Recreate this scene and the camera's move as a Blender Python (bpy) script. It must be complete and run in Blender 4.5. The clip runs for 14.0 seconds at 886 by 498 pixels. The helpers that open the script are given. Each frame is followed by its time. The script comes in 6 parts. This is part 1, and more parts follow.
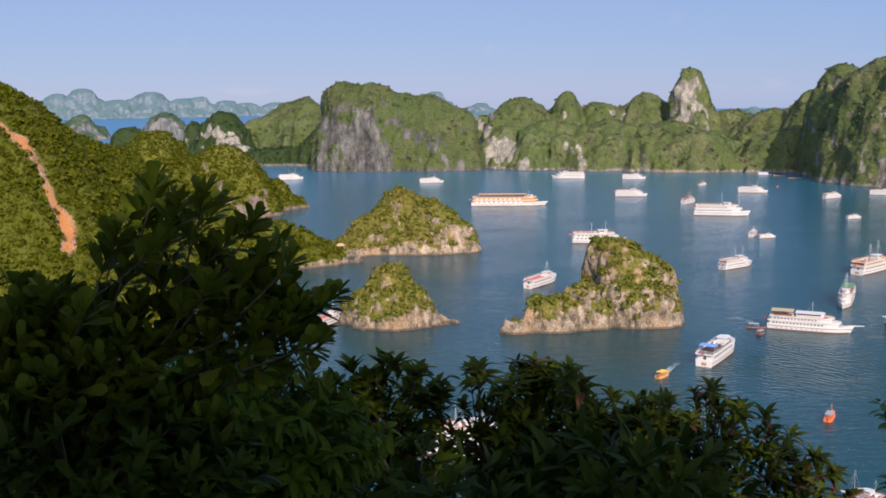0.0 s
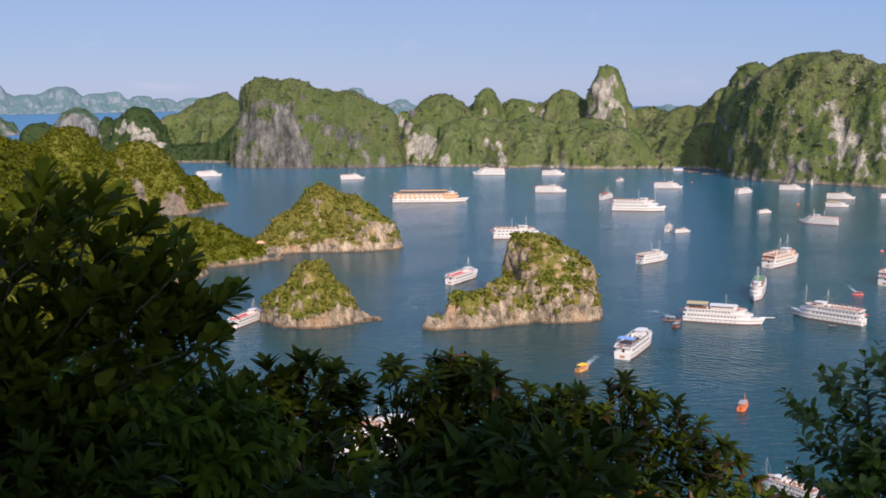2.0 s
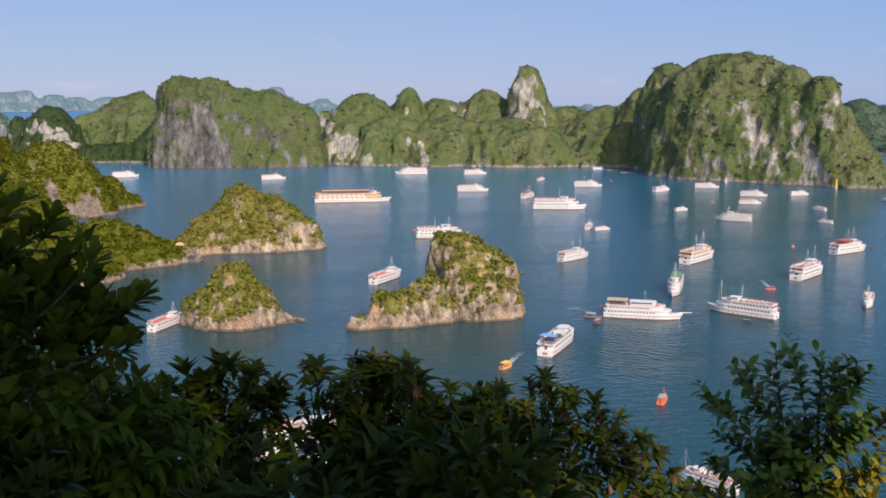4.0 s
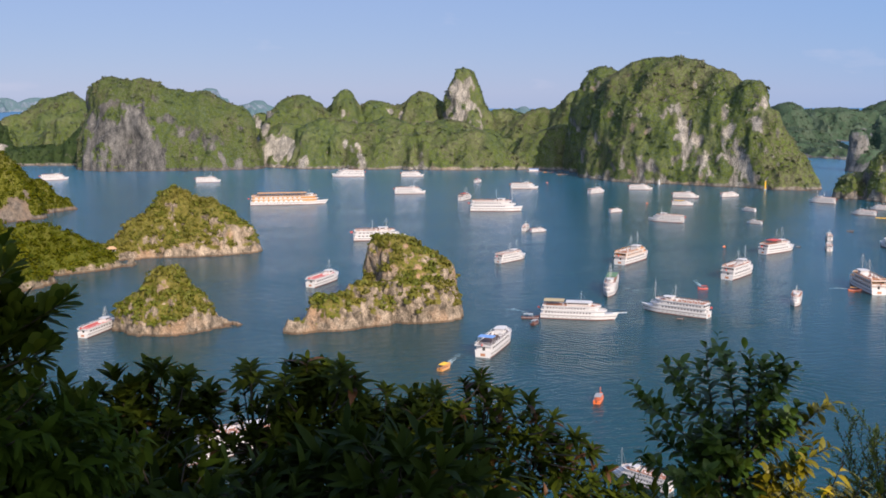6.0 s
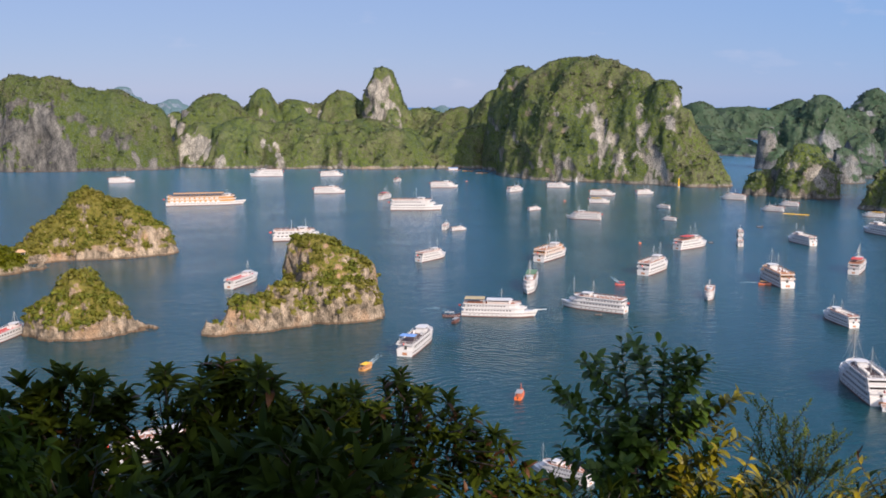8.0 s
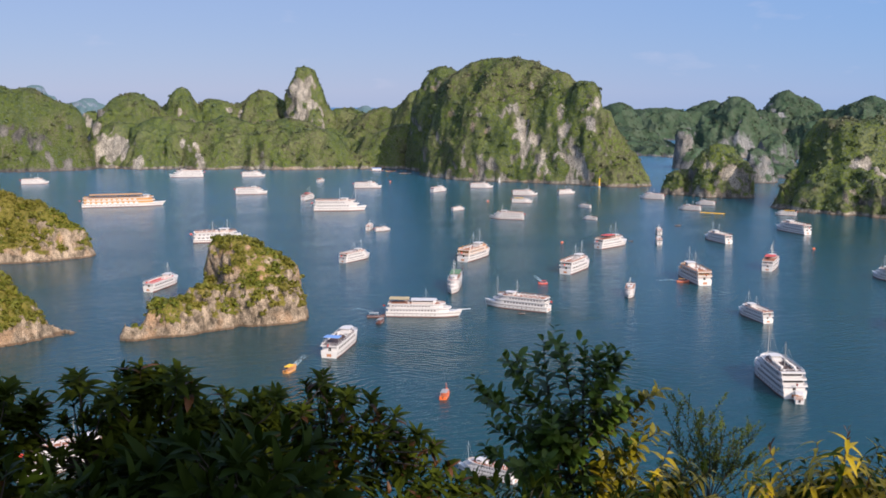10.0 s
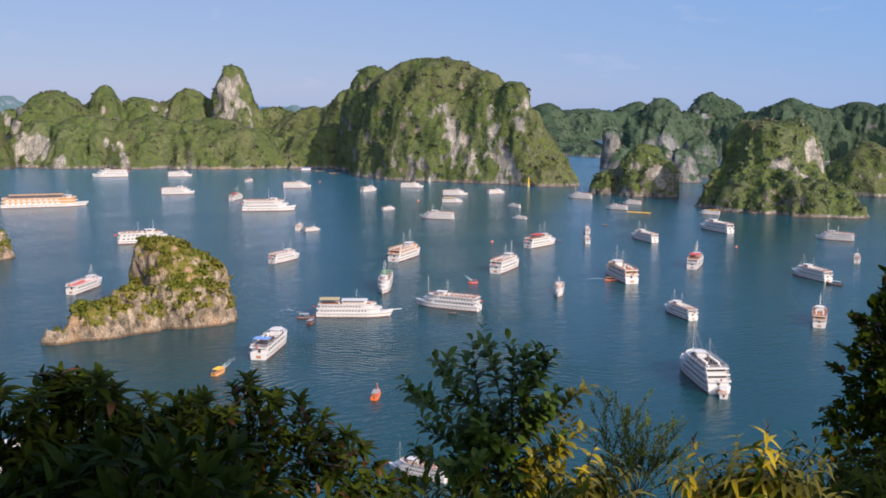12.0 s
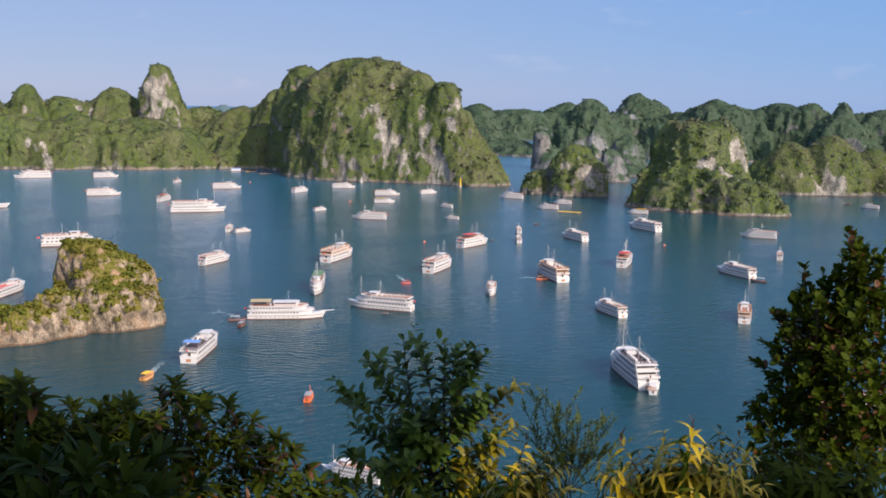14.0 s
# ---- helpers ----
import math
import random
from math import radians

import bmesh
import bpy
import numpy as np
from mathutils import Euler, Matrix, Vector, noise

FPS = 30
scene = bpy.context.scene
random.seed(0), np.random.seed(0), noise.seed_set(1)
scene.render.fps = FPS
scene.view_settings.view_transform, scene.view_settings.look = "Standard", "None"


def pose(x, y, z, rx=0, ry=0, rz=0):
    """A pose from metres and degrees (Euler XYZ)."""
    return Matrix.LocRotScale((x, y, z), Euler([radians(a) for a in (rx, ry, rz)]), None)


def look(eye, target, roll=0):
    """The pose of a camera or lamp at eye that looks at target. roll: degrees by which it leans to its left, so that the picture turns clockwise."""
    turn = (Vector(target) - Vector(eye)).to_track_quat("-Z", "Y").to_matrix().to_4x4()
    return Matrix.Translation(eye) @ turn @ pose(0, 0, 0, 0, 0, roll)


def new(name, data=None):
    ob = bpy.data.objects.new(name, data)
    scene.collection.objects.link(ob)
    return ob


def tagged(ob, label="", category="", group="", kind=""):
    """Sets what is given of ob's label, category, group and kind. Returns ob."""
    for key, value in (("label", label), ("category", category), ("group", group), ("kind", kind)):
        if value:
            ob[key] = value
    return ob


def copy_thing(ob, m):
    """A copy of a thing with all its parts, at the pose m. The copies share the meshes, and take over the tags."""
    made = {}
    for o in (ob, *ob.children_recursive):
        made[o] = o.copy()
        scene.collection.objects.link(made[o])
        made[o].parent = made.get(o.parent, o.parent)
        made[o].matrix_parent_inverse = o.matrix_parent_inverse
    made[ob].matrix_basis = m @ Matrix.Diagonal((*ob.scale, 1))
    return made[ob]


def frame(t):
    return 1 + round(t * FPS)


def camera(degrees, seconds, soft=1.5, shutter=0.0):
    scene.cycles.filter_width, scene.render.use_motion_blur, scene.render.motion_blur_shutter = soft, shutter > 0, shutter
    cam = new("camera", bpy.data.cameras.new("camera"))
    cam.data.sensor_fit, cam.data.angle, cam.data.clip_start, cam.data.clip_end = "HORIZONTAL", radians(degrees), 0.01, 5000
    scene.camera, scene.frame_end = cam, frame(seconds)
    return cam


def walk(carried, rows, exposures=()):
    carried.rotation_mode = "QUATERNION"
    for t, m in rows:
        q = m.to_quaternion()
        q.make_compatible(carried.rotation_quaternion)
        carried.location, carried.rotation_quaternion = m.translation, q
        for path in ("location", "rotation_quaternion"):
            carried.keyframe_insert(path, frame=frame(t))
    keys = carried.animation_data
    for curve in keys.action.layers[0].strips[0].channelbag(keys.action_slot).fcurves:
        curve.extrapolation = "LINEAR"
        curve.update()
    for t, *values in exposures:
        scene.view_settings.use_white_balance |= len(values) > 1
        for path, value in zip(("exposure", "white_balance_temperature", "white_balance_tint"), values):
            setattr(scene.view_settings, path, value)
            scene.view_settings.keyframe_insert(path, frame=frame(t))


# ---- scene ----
# Camera: a slow pan to the right from a hilltop lookout 85 m over the bay.
EYE = 85.0
cam = camera(48.51, 14.0, soft=1.72)
TURNS = [
    (0.0, -8.888, -0.734, 0.0), (0.5, -8.955, -0.684, -1.069), (1.0, -9.058, -0.647, -2.271), (1.5, -9.108, -0.535, -3.419),
    (2.0, -9.14, -0.452, -4.613), (2.5, -9.173, -0.39, -5.764), (3.0, -9.199, -0.351, -6.923), (3.5, -9.212, -0.314, -7.983),
    (4.0, -9.196, -0.317, -9.14), (6.5, -9.111, -0.079, -13.836), (7.0, -9.163, -0.094, -15.007), (7.5, -9.175, -0.052, -16.219),
    (8.0, -9.148, 0.01, -17.504), (10.5, -9.111, 0.363, -23.023), (11.0, -9.094, 0.444, -24.068), (11.5, -9.083, 0.497, -25.069),
    (12.0, -9.094, 0.641, -26.073), (12.5, -9.079, 0.729, -26.963), (13.0, -9.041, 0.737, -27.933), (13.5, -9.009, 0.774, -28.923),
    (14.0, -9.03, 0.855, -30.051)]


def slide(t):
    """How far the camera has drifted sideways."""
    return float(np.interp(t, (0, 1, 4, 8, 14), (0, 0.03, 0.06, 0.10, 0.15)))


walk(cam, [(t, pose(0.966 * slide(t), -0.26 * slide(t), EYE, 90 + p, 0, y) @ pose(0, 0, 0, 0, 0, r)) for t, p, r, y in TURNS])

# Daylight: a low warm sun from behind and a little to the right, clear sky.
SUN_AZ, SUN_EL = 166.0, 28.0  # clockwise from +y, above the horizon
world = bpy.data.worlds.new("sky")
scene.world = world
world.use_nodes = True
wn = world.node_tree
sky = wn.nodes.new("ShaderNodeTexSky")
sky.sky_type = "NISHITA"
sky.sun_disc = False
sky.sun_elevation, sky.sun_rotation = radians(SUN_EL), radians(SUN_AZ)
sky.air_density, sky.dust_density, sky.ozone_density, sky.altitude = 1.0, 0.0, 4.0, 80.0


def sky_mix(fac, low, high):
    """Blends two colours of the sky; each argument is a value or a socket."""
    m = wn.nodes.new("ShaderNodeMix")
    m.data_type = "RGBA"
    for value, slot in ((fac, 0), (low, 6), (high, 7)):
        if isinstance(value, float):
            m.inputs[slot].default_value = value
        elif isinstance(value, tuple):
            m.inputs[slot].default_value = (*value, 1)
        else:
            wn.links.new(value, m.inputs[slot])
    return m.outputs[2]


# Thin even haze over the clear sky, and a few small pink wisps of cloud.
coord = wn.nodes.new("ShaderNodeTexCoord")
# The hazy sky grows brighter towards the sun.
toward = wn.nodes.new("ShaderNodeVectorMath")
toward.operation = "DOT_PRODUCT"
sa, se = radians(SUN_AZ), radians(SUN_EL)
toward.inputs[1].default_value = (math.sin(sa) * math.cos(se), math.cos(sa) * math.cos(se), math.sin(se))
wn.links.new(coord.outputs["Generated"], toward.inputs[0])
# Opposite the sun the haze is pale, a quarter round from there the sky is a deeper blue.
aside = wn.nodes.new("ShaderNodeMapRange")
aside.interpolation_type = "SMOOTHSTEP"
aside.inputs["From Min"].default_value, aside.inputs["From Max"].default_value = -0.85, -0.25
wn.links.new(toward.outputs["Value"], aside.inputs["Value"])
hazy = sky_mix(0.72, sky.outputs[0], sky_mix(aside.outputs[0], (4.15, 5.5, 10.1), (3.0, 5.6, 11.4)))
aureole = wn.nodes.new("ShaderNodeMapRange")
aureole.interpolation_type = "SMOOTHSTEP"
aureole.inputs["From Min"].default_value, aureole.inputs["From Max"].default_value = 0.0, 1.0
wn.links.new(toward.outputs["Value"], aureole.inputs["Value"])
hazy = sky_mix(aureole.outputs[0], hazy, (18.0, 19.0, 22.5))
flat = wn.nodes.new("ShaderNodeMapping")
flat.inputs["Scale"].default_value = (7.0, 7.0, 22.0)
flat.inputs["Location"].default_value = (1.3, 0.4, 0.2)
wisps = wn.nodes.new("ShaderNodeTexNoise")
wisps.inputs["Scale"].default_value, wisps.inputs["Detail"].default_value = 1.6, 5.0
edge = wn.nodes.new("ShaderNodeMapRange")
edge.inputs["From Min"].default_value, edge.inputs["From Max"].default_value, edge.inputs["To Max"].default_value = 0.64, 0.80, 0.28
wn.links.new(coord.outputs["Generated"], flat.inputs[0])
wn.links.new(flat.outputs[0], wisps.inputs["Vector"])
wn.links.new(wisps.outputs["Fac"], edge.inputs["Value"])
wn.links.new(sky_mix(edge.outputs[0], hazy, (9.0, 8.6, 10.6)), wn.nodes["Background"].inputs[0])
wn.nodes["Background"].inputs[1].default_value = 0.049
sun_data = bpy.data.lights.new("sun", "SUN")
sun_data.energy, sun_data.angle, sun_data.color = 3.7, radians(0.6), (1.0, 0.86, 0.72)
sun = new("sun", sun_data)
a, e = radians(SUN_AZ), radians(SUN_EL)
sun.matrix_world = look((math.sin(a) * math.cos(e) * 900, math.cos(a) * math.cos(e) * 900, math.sin(e) * 900), (0, 0, 0))
scene.view_settings.exposure = 0.68


# ---- materials ----
def material(name, rough=0.6, metal=0.0, spec=0.5):
    m = bpy.data.materials.new(name)
    m.use_nodes = True
    b = m.node_tree.nodes["Principled BSDF"]
    b.inputs["Roughness"].default_value, b.inputs["Metallic"].default_value = rough, metal
    b.inputs["Specular IOR Level"].default_value = spec
    return m, m.node_tree, b


def node(tree, kind, **values):
    n = tree.nodes.new(kind)
    for key, value in values.items():
        if key in n.inputs:
            n.inputs[key].default_value = value
    return n


def noise_tex(tree, scale, detail=4.0, rough=0.6, stretch=None):
    n = node(tree, "ShaderNodeTexNoise", Scale=scale, Detail=detail, Roughness=rough)
    g = tree.nodes.new("ShaderNodeNewGeometry")
    source = g.outputs["Position"]
    if stretch:
        mp = tree.nodes.new("ShaderNodeMapping")
        mp.inputs["Scale"].default_value = stretch
        tree.links.new(source, mp.inputs[0])
        source = mp.outputs[0]
    tree.links.new(source, n.inputs["Vector"])
    return n.outputs["Fac"]


def ramp(tree, fac, stops):
    r = tree.nodes.new("ShaderNodeValToRGB")
    while len(r.color_ramp.elements) < len(stops):
        r.color_ramp.elements.new(0.5)
    for el, (at, c) in zip(r.color_ramp.elements, stops):
        el.position, el.color = at, (*c, 1) if len(c) == 3 else c
    tree.links.new(fac, r.inputs[0])
    return r.outputs[0]


def mix(tree, fac, a, b, blend="MIX"):
    m = tree.nodes.new("ShaderNodeMix")
    m.data_type, m.blend_type = "RGBA", blend
    for value, slot in ((fac, 0), (a, 6), (b, 7)):
        if isinstance(value, (int, float)):
            m.inputs[slot].default_value = value
        elif isinstance(value, tuple):
            m.inputs[slot].default_value = (*value, 1)
        else:
            tree.links.new(value, m.inputs[slot])
    return m.outputs[2]


def bump(tree, shader, height, strength, distance):
    b = node(tree, "ShaderNodeBump", Strength=strength, Distance=distance)
    tree.links.new(height, b.inputs["Height"])
    tree.links.new(b.outputs[0], shader.inputs["Normal"])


def plain(name, color, rough=0.5, metal=0.0, vary=0.12, scale=1.5, spec=0.5):
    """A painted or solid surface with faint large and small unevenness."""
    m, t, b = material(name, rough, metal, spec)
    big, small = noise_tex(t, scale), noise_tex(t, scale * 9, 3)
    dark = tuple(c * (1 - 2 * vary) for c in color)
    c1 = mix(t, big, dark, color)
    t.links.new(mix(t, ramp(t, small, [(0.35, (0, 0, 0)), (0.75, (1, 1, 1))]), c1, color), b.inputs["Base Color"])
    return m


def land(name, rock_lo, rock_hi, stain, green_lo, green_hi, grain, arid=0.16, tidal=0.8, drawn=0.22):
    """Limestone with streaks and stains, under patches of scrub told by the mesh's own cover."""
    m, t, b = material(name, 0.9, spec=0.2)
    streak = noise_tex(t, 0.16 * grain, 6, 0.7, (1, 1, drawn))
    fine = noise_tex(t, 0.9 * grain, 5, 0.7)
    big = noise_tex(t, 0.03 * grain, 3, 0.6)
    rock = ramp(t, streak, [(0.36, rock_lo), (0.52, tuple((p + q) / 2 for p, q in zip(rock_lo, rock_hi))), (0.66, rock_hi)])
    rock = mix(t, ramp(t, big, [(0.54, (0, 0, 0)), (0.72, (1, 1, 1))]), rock, stain)
    scar = t.nodes.new("ShaderNodeAttribute")
    scar.attribute_name = "scar"
    fresh = ramp(t, streak, [(0.36, tuple(0.35 * (p + q) for p, q in zip(rock_lo, rock_hi))), (0.60, tuple(1.12 * c for c in rock_hi))])
    rock = mix(t, scar.outputs["Fac"], rock, fresh)
    rock = mix(t, ramp(t, fine, [(0.38, (0.65, 0.65, 0.65)), (0.55, (0, 0, 0))]), rock, tuple(c * 0.3 for c in rock_lo))
    green = ramp(t, fine, [(0.35, green_lo), (0.68, green_hi)])
    dry = tuple(0.75 * g + arid * r for g, r in zip(green_hi, rock_hi))
    green = mix(t, ramp(t, noise_tex(t, 0.045 * grain, 4, 0.7, (1, 1, 0.5)), [(0.50, (0, 0, 0)), (0.66, (0.85, 0.85, 0.85))]), green, dry)
    att = t.nodes.new("ShaderNodeAttribute")
    att.attribute_name = "cover"
    ragged = t.nodes.new("ShaderNodeMath")
    ragged.operation = "MULTIPLY_ADD"
    t.links.new(fine, ragged.inputs[0])
    ragged.inputs[1].default_value = 0.9
    lower = t.nodes.new("ShaderNodeMath")
    lower.operation = "SUBTRACT"
    t.links.new(att.outputs["Fac"], lower.inputs[0])
    lower.inputs[1].default_value = 0.45
    t.links.new(lower.outputs[0], ragged.inputs[2])
    c = mix(t, ramp(t, ragged.outputs[0], [(0.36, (0, 0, 0)), (0.58, (1, 1, 1))]), rock, green)
    soil = t.nodes.new("ShaderNodeAttribute")
    soil.attribute_name = "soil"
    earth = ramp(t, fine, [(0.35, (0.26, 0.095, 0.030)), (0.65, (0.46, 0.20, 0.075))])
    c = mix(t, soil.outputs["Fac"], c, earth)
    # A brown tide line just above the water.
    g = t.nodes.new("ShaderNodeNewGeometry")
    split = t.nodes.new("ShaderNodeSeparateXYZ")
    t.links.new(g.outputs["Position"], split.inputs[0])
    tide = t.nodes.new("ShaderNodeMath")
    tide.operation = "MULTIPLY_ADD"
    t.links.new(fine, tide.inputs[0])
    tide.inputs[1].default_value = -0.9
    t.links.new(split.outputs[2], tide.inputs[2])
    c = mix(t, ramp(t, tide.outputs[0], [(0.05, (tidal, tidal, tidal)), (0.45, (0, 0, 0))]), c, (0.085, 0.050, 0.030))
    t.links.new(c, b.inputs["Base Color"])
    bump(t, b, mix(t, 0.5, streak, fine), 0.9, 1.8 / grain)
    return m


def leafage(name, lo, hi, rough=0.55, scale=0.05, spec=0.3, thin=0.0, dry=None):
    """Leaves that vary one by one and in drifts."""
    m, t, b = material(name, rough, spec=spec)
    g = t.nodes.new("ShaderNodeNewGeometry")
    one = ramp(t, g.outputs["Random Per Island"], [(0.0, lo), (1.0, hi)])
    drift = noise_tex(t, scale, 3)
    mid = tuple((p + q) / 2 for p, q in zip(lo, hi))
    c = mix(t, ramp(t, drift, [(0.35, (0.15, 0.15, 0.15)), (0.65, (0.75, 0.75, 0.75))]), one, mix(t, drift, tuple(x * 0.75 for x in lo), mid))
    if dry:
        c = mix(t, ramp(t, noise_tex(t, scale * 0.45, 4, 0.65, (1, 1, 0.6)), [(0.42, (0, 0, 0)), (0.60, (0.85, 0.85, 0.85))]), c, mix(t, g.outputs["Random Per Island"], tuple(x * 0.55 for x in dry), dry))
    t.links.new(c, b.inputs["Base Color"])
    if thin:
        b.inputs["Transmission Weight"].default_value = 0.0
        tr = t.nodes.new("ShaderNodeBsdfTranslucent")
        t.links.new(c, tr.inputs["Color"])
        ms = t.nodes.new("ShaderNodeMixShader")
        ms.inputs[0].default_value = thin
        t.links.new(b.outputs[0], ms.inputs[1])
        t.links.new(tr.outputs[0], ms.inputs[2])
        t.links.new(ms.outputs[0], t.nodes["Material Output"].inputs["Surface"])
    return m


LAND = land("limestone_and_scrub", (0.055, 0.052, 0.048), (0.37, 0.335, 0.29), (0.33, 0.24, 0.165), (0.050, 0.075, 0.014), (0.115, 0.140, 0.030), 1.0, drawn=0.3)
# Grey rock, darkened further to paint the half shade on the cliff face.
LAND_GREY = land("grey_limestone_with_painted_shade", (0.030, 0.030, 0.031), (0.185, 0.172, 0.158), (0.130, 0.115, 0.100), (0.040, 0.062, 0.011), (0.095, 0.115, 0.024), 1.0, drawn=0.35)
LAND_SCREE = land("brown_grey_scree", (0.075, 0.062, 0.052), (0.27, 0.22, 0.18), (0.24, 0.17, 0.12), (0.070, 0.078, 0.010), (0.15, 0.140, 0.020), 1.6, drawn=0.8)
LAND_HILL = land("hill_earth_and_scrub", (0.060, 0.048, 0.035), (0.40, 0.31, 0.22), (0.36, 0.22, 0.12), (0.045, 0.056, 0.005), (0.105, 0.104, 0.010), 2.6, 0.03, drawn=0.55)
# Cast shade on the left-hand hills is painted into this darker green.
LAND_SHADED = land("limestone_with_painted_shade", (0.055, 0.052, 0.048), (0.33, 0.300, 0.26), (0.29, 0.21, 0.145), (0.018, 0.034, 0.008), (0.044, 0.066, 0.018), 1.0, 0.02, drawn=0.3)
LAND_NEAR = land("limestone_islet", (0.060, 0.048, 0.035), (0.47, 0.365, 0.27), (0.40, 0.25, 0.15), (0.085, 0.080, 0.014), (0.19, 0.155, 0.034), 2.6, 0.05, drawn=0.55)
# Distance haze is painted into these blue-green tones.
LAND_FAR = land("far_limestone_painted_hazy", (0.10, 0.14, 0.19), (0.20, 0.24, 0.28), (0.22, 0.24, 0.27), (0.060, 0.105, 0.125), (0.085, 0.135, 0.150), 0.5, tidal=0.0)
# Blue is raised in these leaves to put some distance haze into them.
SCRUB = leafage("scrub_leaves", (0.054, 0.086, 0.034), (0.132, 0.168, 0.078), spec=0.55, thin=0.42, dry=(0.175, 0.160, 0.085))
SCRUB_NEAR = leafage("islet_scrub_leaves", (0.062, 0.080, 0.008), (0.225, 0.235, 0.024), scale=0.08, thin=0.4, dry=(0.22, 0.185, 0.032))
SCRUB_HILL = leafage("hill_scrub_leaves", (0.030, 0.046, 0.002), (0.122, 0.114, 0.004), scale=0.04, spec=0.08, thin=0.25)
# Scrub with the shade painted in, for the hills that lie in shadow.
SCRUB_SHADED = leafage("scrub_with_painted_shade", (0.014, 0.030, 0.008), (0.042, 0.064, 0.018), spec=0.2, thin=0.2)
# The back ranges carry painted haze: rock and scrub shifted towards blue.
LAND_BEHIND = land("hazy_limestone_of_back_ranges", (0.05, 0.055, 0.06), (0.26, 0.26, 0.26), (0.30, 0.26, 0.22), (0.030, 0.066, 0.036), (0.064, 0.108, 0.058), 0.8)
SCRUB_BEHIND = leafage("hazy_scrub_of_back_ranges", (0.040, 0.066, 0.036), (0.092, 0.124, 0.066), spec=0.5, thin=0.3)

# ---- shapes from arrays ----
def unit(v):
    return v / np.maximum(np.linalg.norm(v, axis=-1, keepdims=True), 1e-9)


LATTICE = np.random.default_rng(7).random((32, 32, 32)).astype(np.float32)


def lumps(p, scale, seed=0, octaves=3, gain=0.5):
    """Smooth random values, about -1 to 1, at points p (n, 3)."""
    total, weight, out = 0.0, 1.0, np.zeros(len(p), np.float32)
    for k in range(octaves):
        q = p * (scale * 2**k) + (seed * 7.31 + k * 3.7, seed * 1.93, seed * 4.57)
        i = np.floor(q).astype(np.int64)
        f = (q - i).astype(np.float32)
        f = f * f * (3 - 2 * f)
        i0, i1 = i & 31, (i + 1) & 31
        v = 0
        for dx in (0, 1):
            for dy in (0, 1):
                for dz in (0, 1):
                    w = (f[:, 0] if dx else 1 - f[:, 0]) * (f[:, 1] if dy else 1 - f[:, 1]) * (f[:, 2] if dz else 1 - f[:, 2])
                    v = v + w * LATTICE[(i1 if dx else i0)[:, 0], (i1 if dy else i0)[:, 1], (i1 if dz else i0)[:, 2]]
        out += weight * (v * 2 - 1)
        total += weight
        weight *= gain
    return out / total * 1.6


def mesh_of(name, verts, quads, mat, smooth=False, attributes=()):
    me = bpy.data.meshes.new(name)
    n = quads.shape[1]
    me.vertices.add(len(verts))
    me.vertices.foreach_set("co", np.ascontiguousarray(verts, np.float32).ravel())
    me.loops.add(quads.size)
    me.loops.foreach_set("vertex_index", np.ascontiguousarray(quads, np.int32).ravel())
    me.polygons.add(len(quads))
    me.polygons.foreach_set("loop_start", np.arange(0, quads.size, n, dtype=np.int32))
    me.polygons.foreach_set("use_smooth", np.full(len(quads), smooth))
    for key, values in attributes:
        at = me.attributes.new(key, "FLOAT", "POINT")
        at.data.foreach_set("value", np.ascontiguousarray(values, np.float32))
    me.update(calc_edges=True)
    me.materials.append(mat)
    return me


def skin(field, origin, cell):
    """The surface where a field on a grid passes zero, as vertices and quads."""
    inside = field > 0
    nx, ny, nz = field.shape
    corner = [(i, j, k) for i in (0, 1) for j in (0, 1) for k in (0, 1)]
    count = sum(inside[i:nx - 1 + i, j:ny - 1 + j, k:nz - 1 + k].astype(np.int8) for i, j, k in corner)
    cells = np.argwhere((count > 0) & (count < 8))
    number = np.full((nx - 1, ny - 1, nz - 1), -1, np.int64)
    number[tuple(cells.T)] = np.arange(len(cells))
    total, hits = np.zeros((len(cells), 3)), np.zeros(len(cells))
    for c0 in corner:
        for ax in range(3):
            if c0[ax]:
                continue
            c1 = tuple(1 if d == ax else c0[d] for d in range(3))
            v0, v1 = field[tuple((cells + c0).T)], field[tuple((cells + c1).T)]
            cross = (v0 > 0) != (v1 > 0)
            s = np.where(cross, v0 / np.where(cross, v0 - v1, 1), 0)
            at = np.array(c0, float) + s[:, None] * np.eye(3)[ax]
            total += at * cross[:, None]
            hits += cross
    verts = origin + (cells + total / hits[:, None]) * cell
    quads = []
    for ax in range(3):
        b, c = (ax + 1) % 3, (ax + 2) % 3
        lo = [slice(None)] * 3
        hi = [slice(None)] * 3
        lo[ax], hi[ax] = slice(0, -1), slice(1, None)
        flip = inside[tuple(lo)] != inside[tuple(hi)]
        e = np.argwhere(flip)
        e = e[(e[:, b] > 0) & (e[:, c] > 0) & (e[:, b] < field.shape[b] - 1) & (e[:, c] < field.shape[c] - 1)]
        eb, ec = np.eye(3, dtype=np.int64)[b], np.eye(3, dtype=np.int64)[c]
        q = np.stack([number[tuple((e - o).T)] for o in (eb + ec, ec, 0 * eb, eb)], 1)
        up = inside[tuple(e.T)]
        q[~up] = q[~up][:, ::-1]
        quads.append(q)
    return verts, np.concatenate(quads)


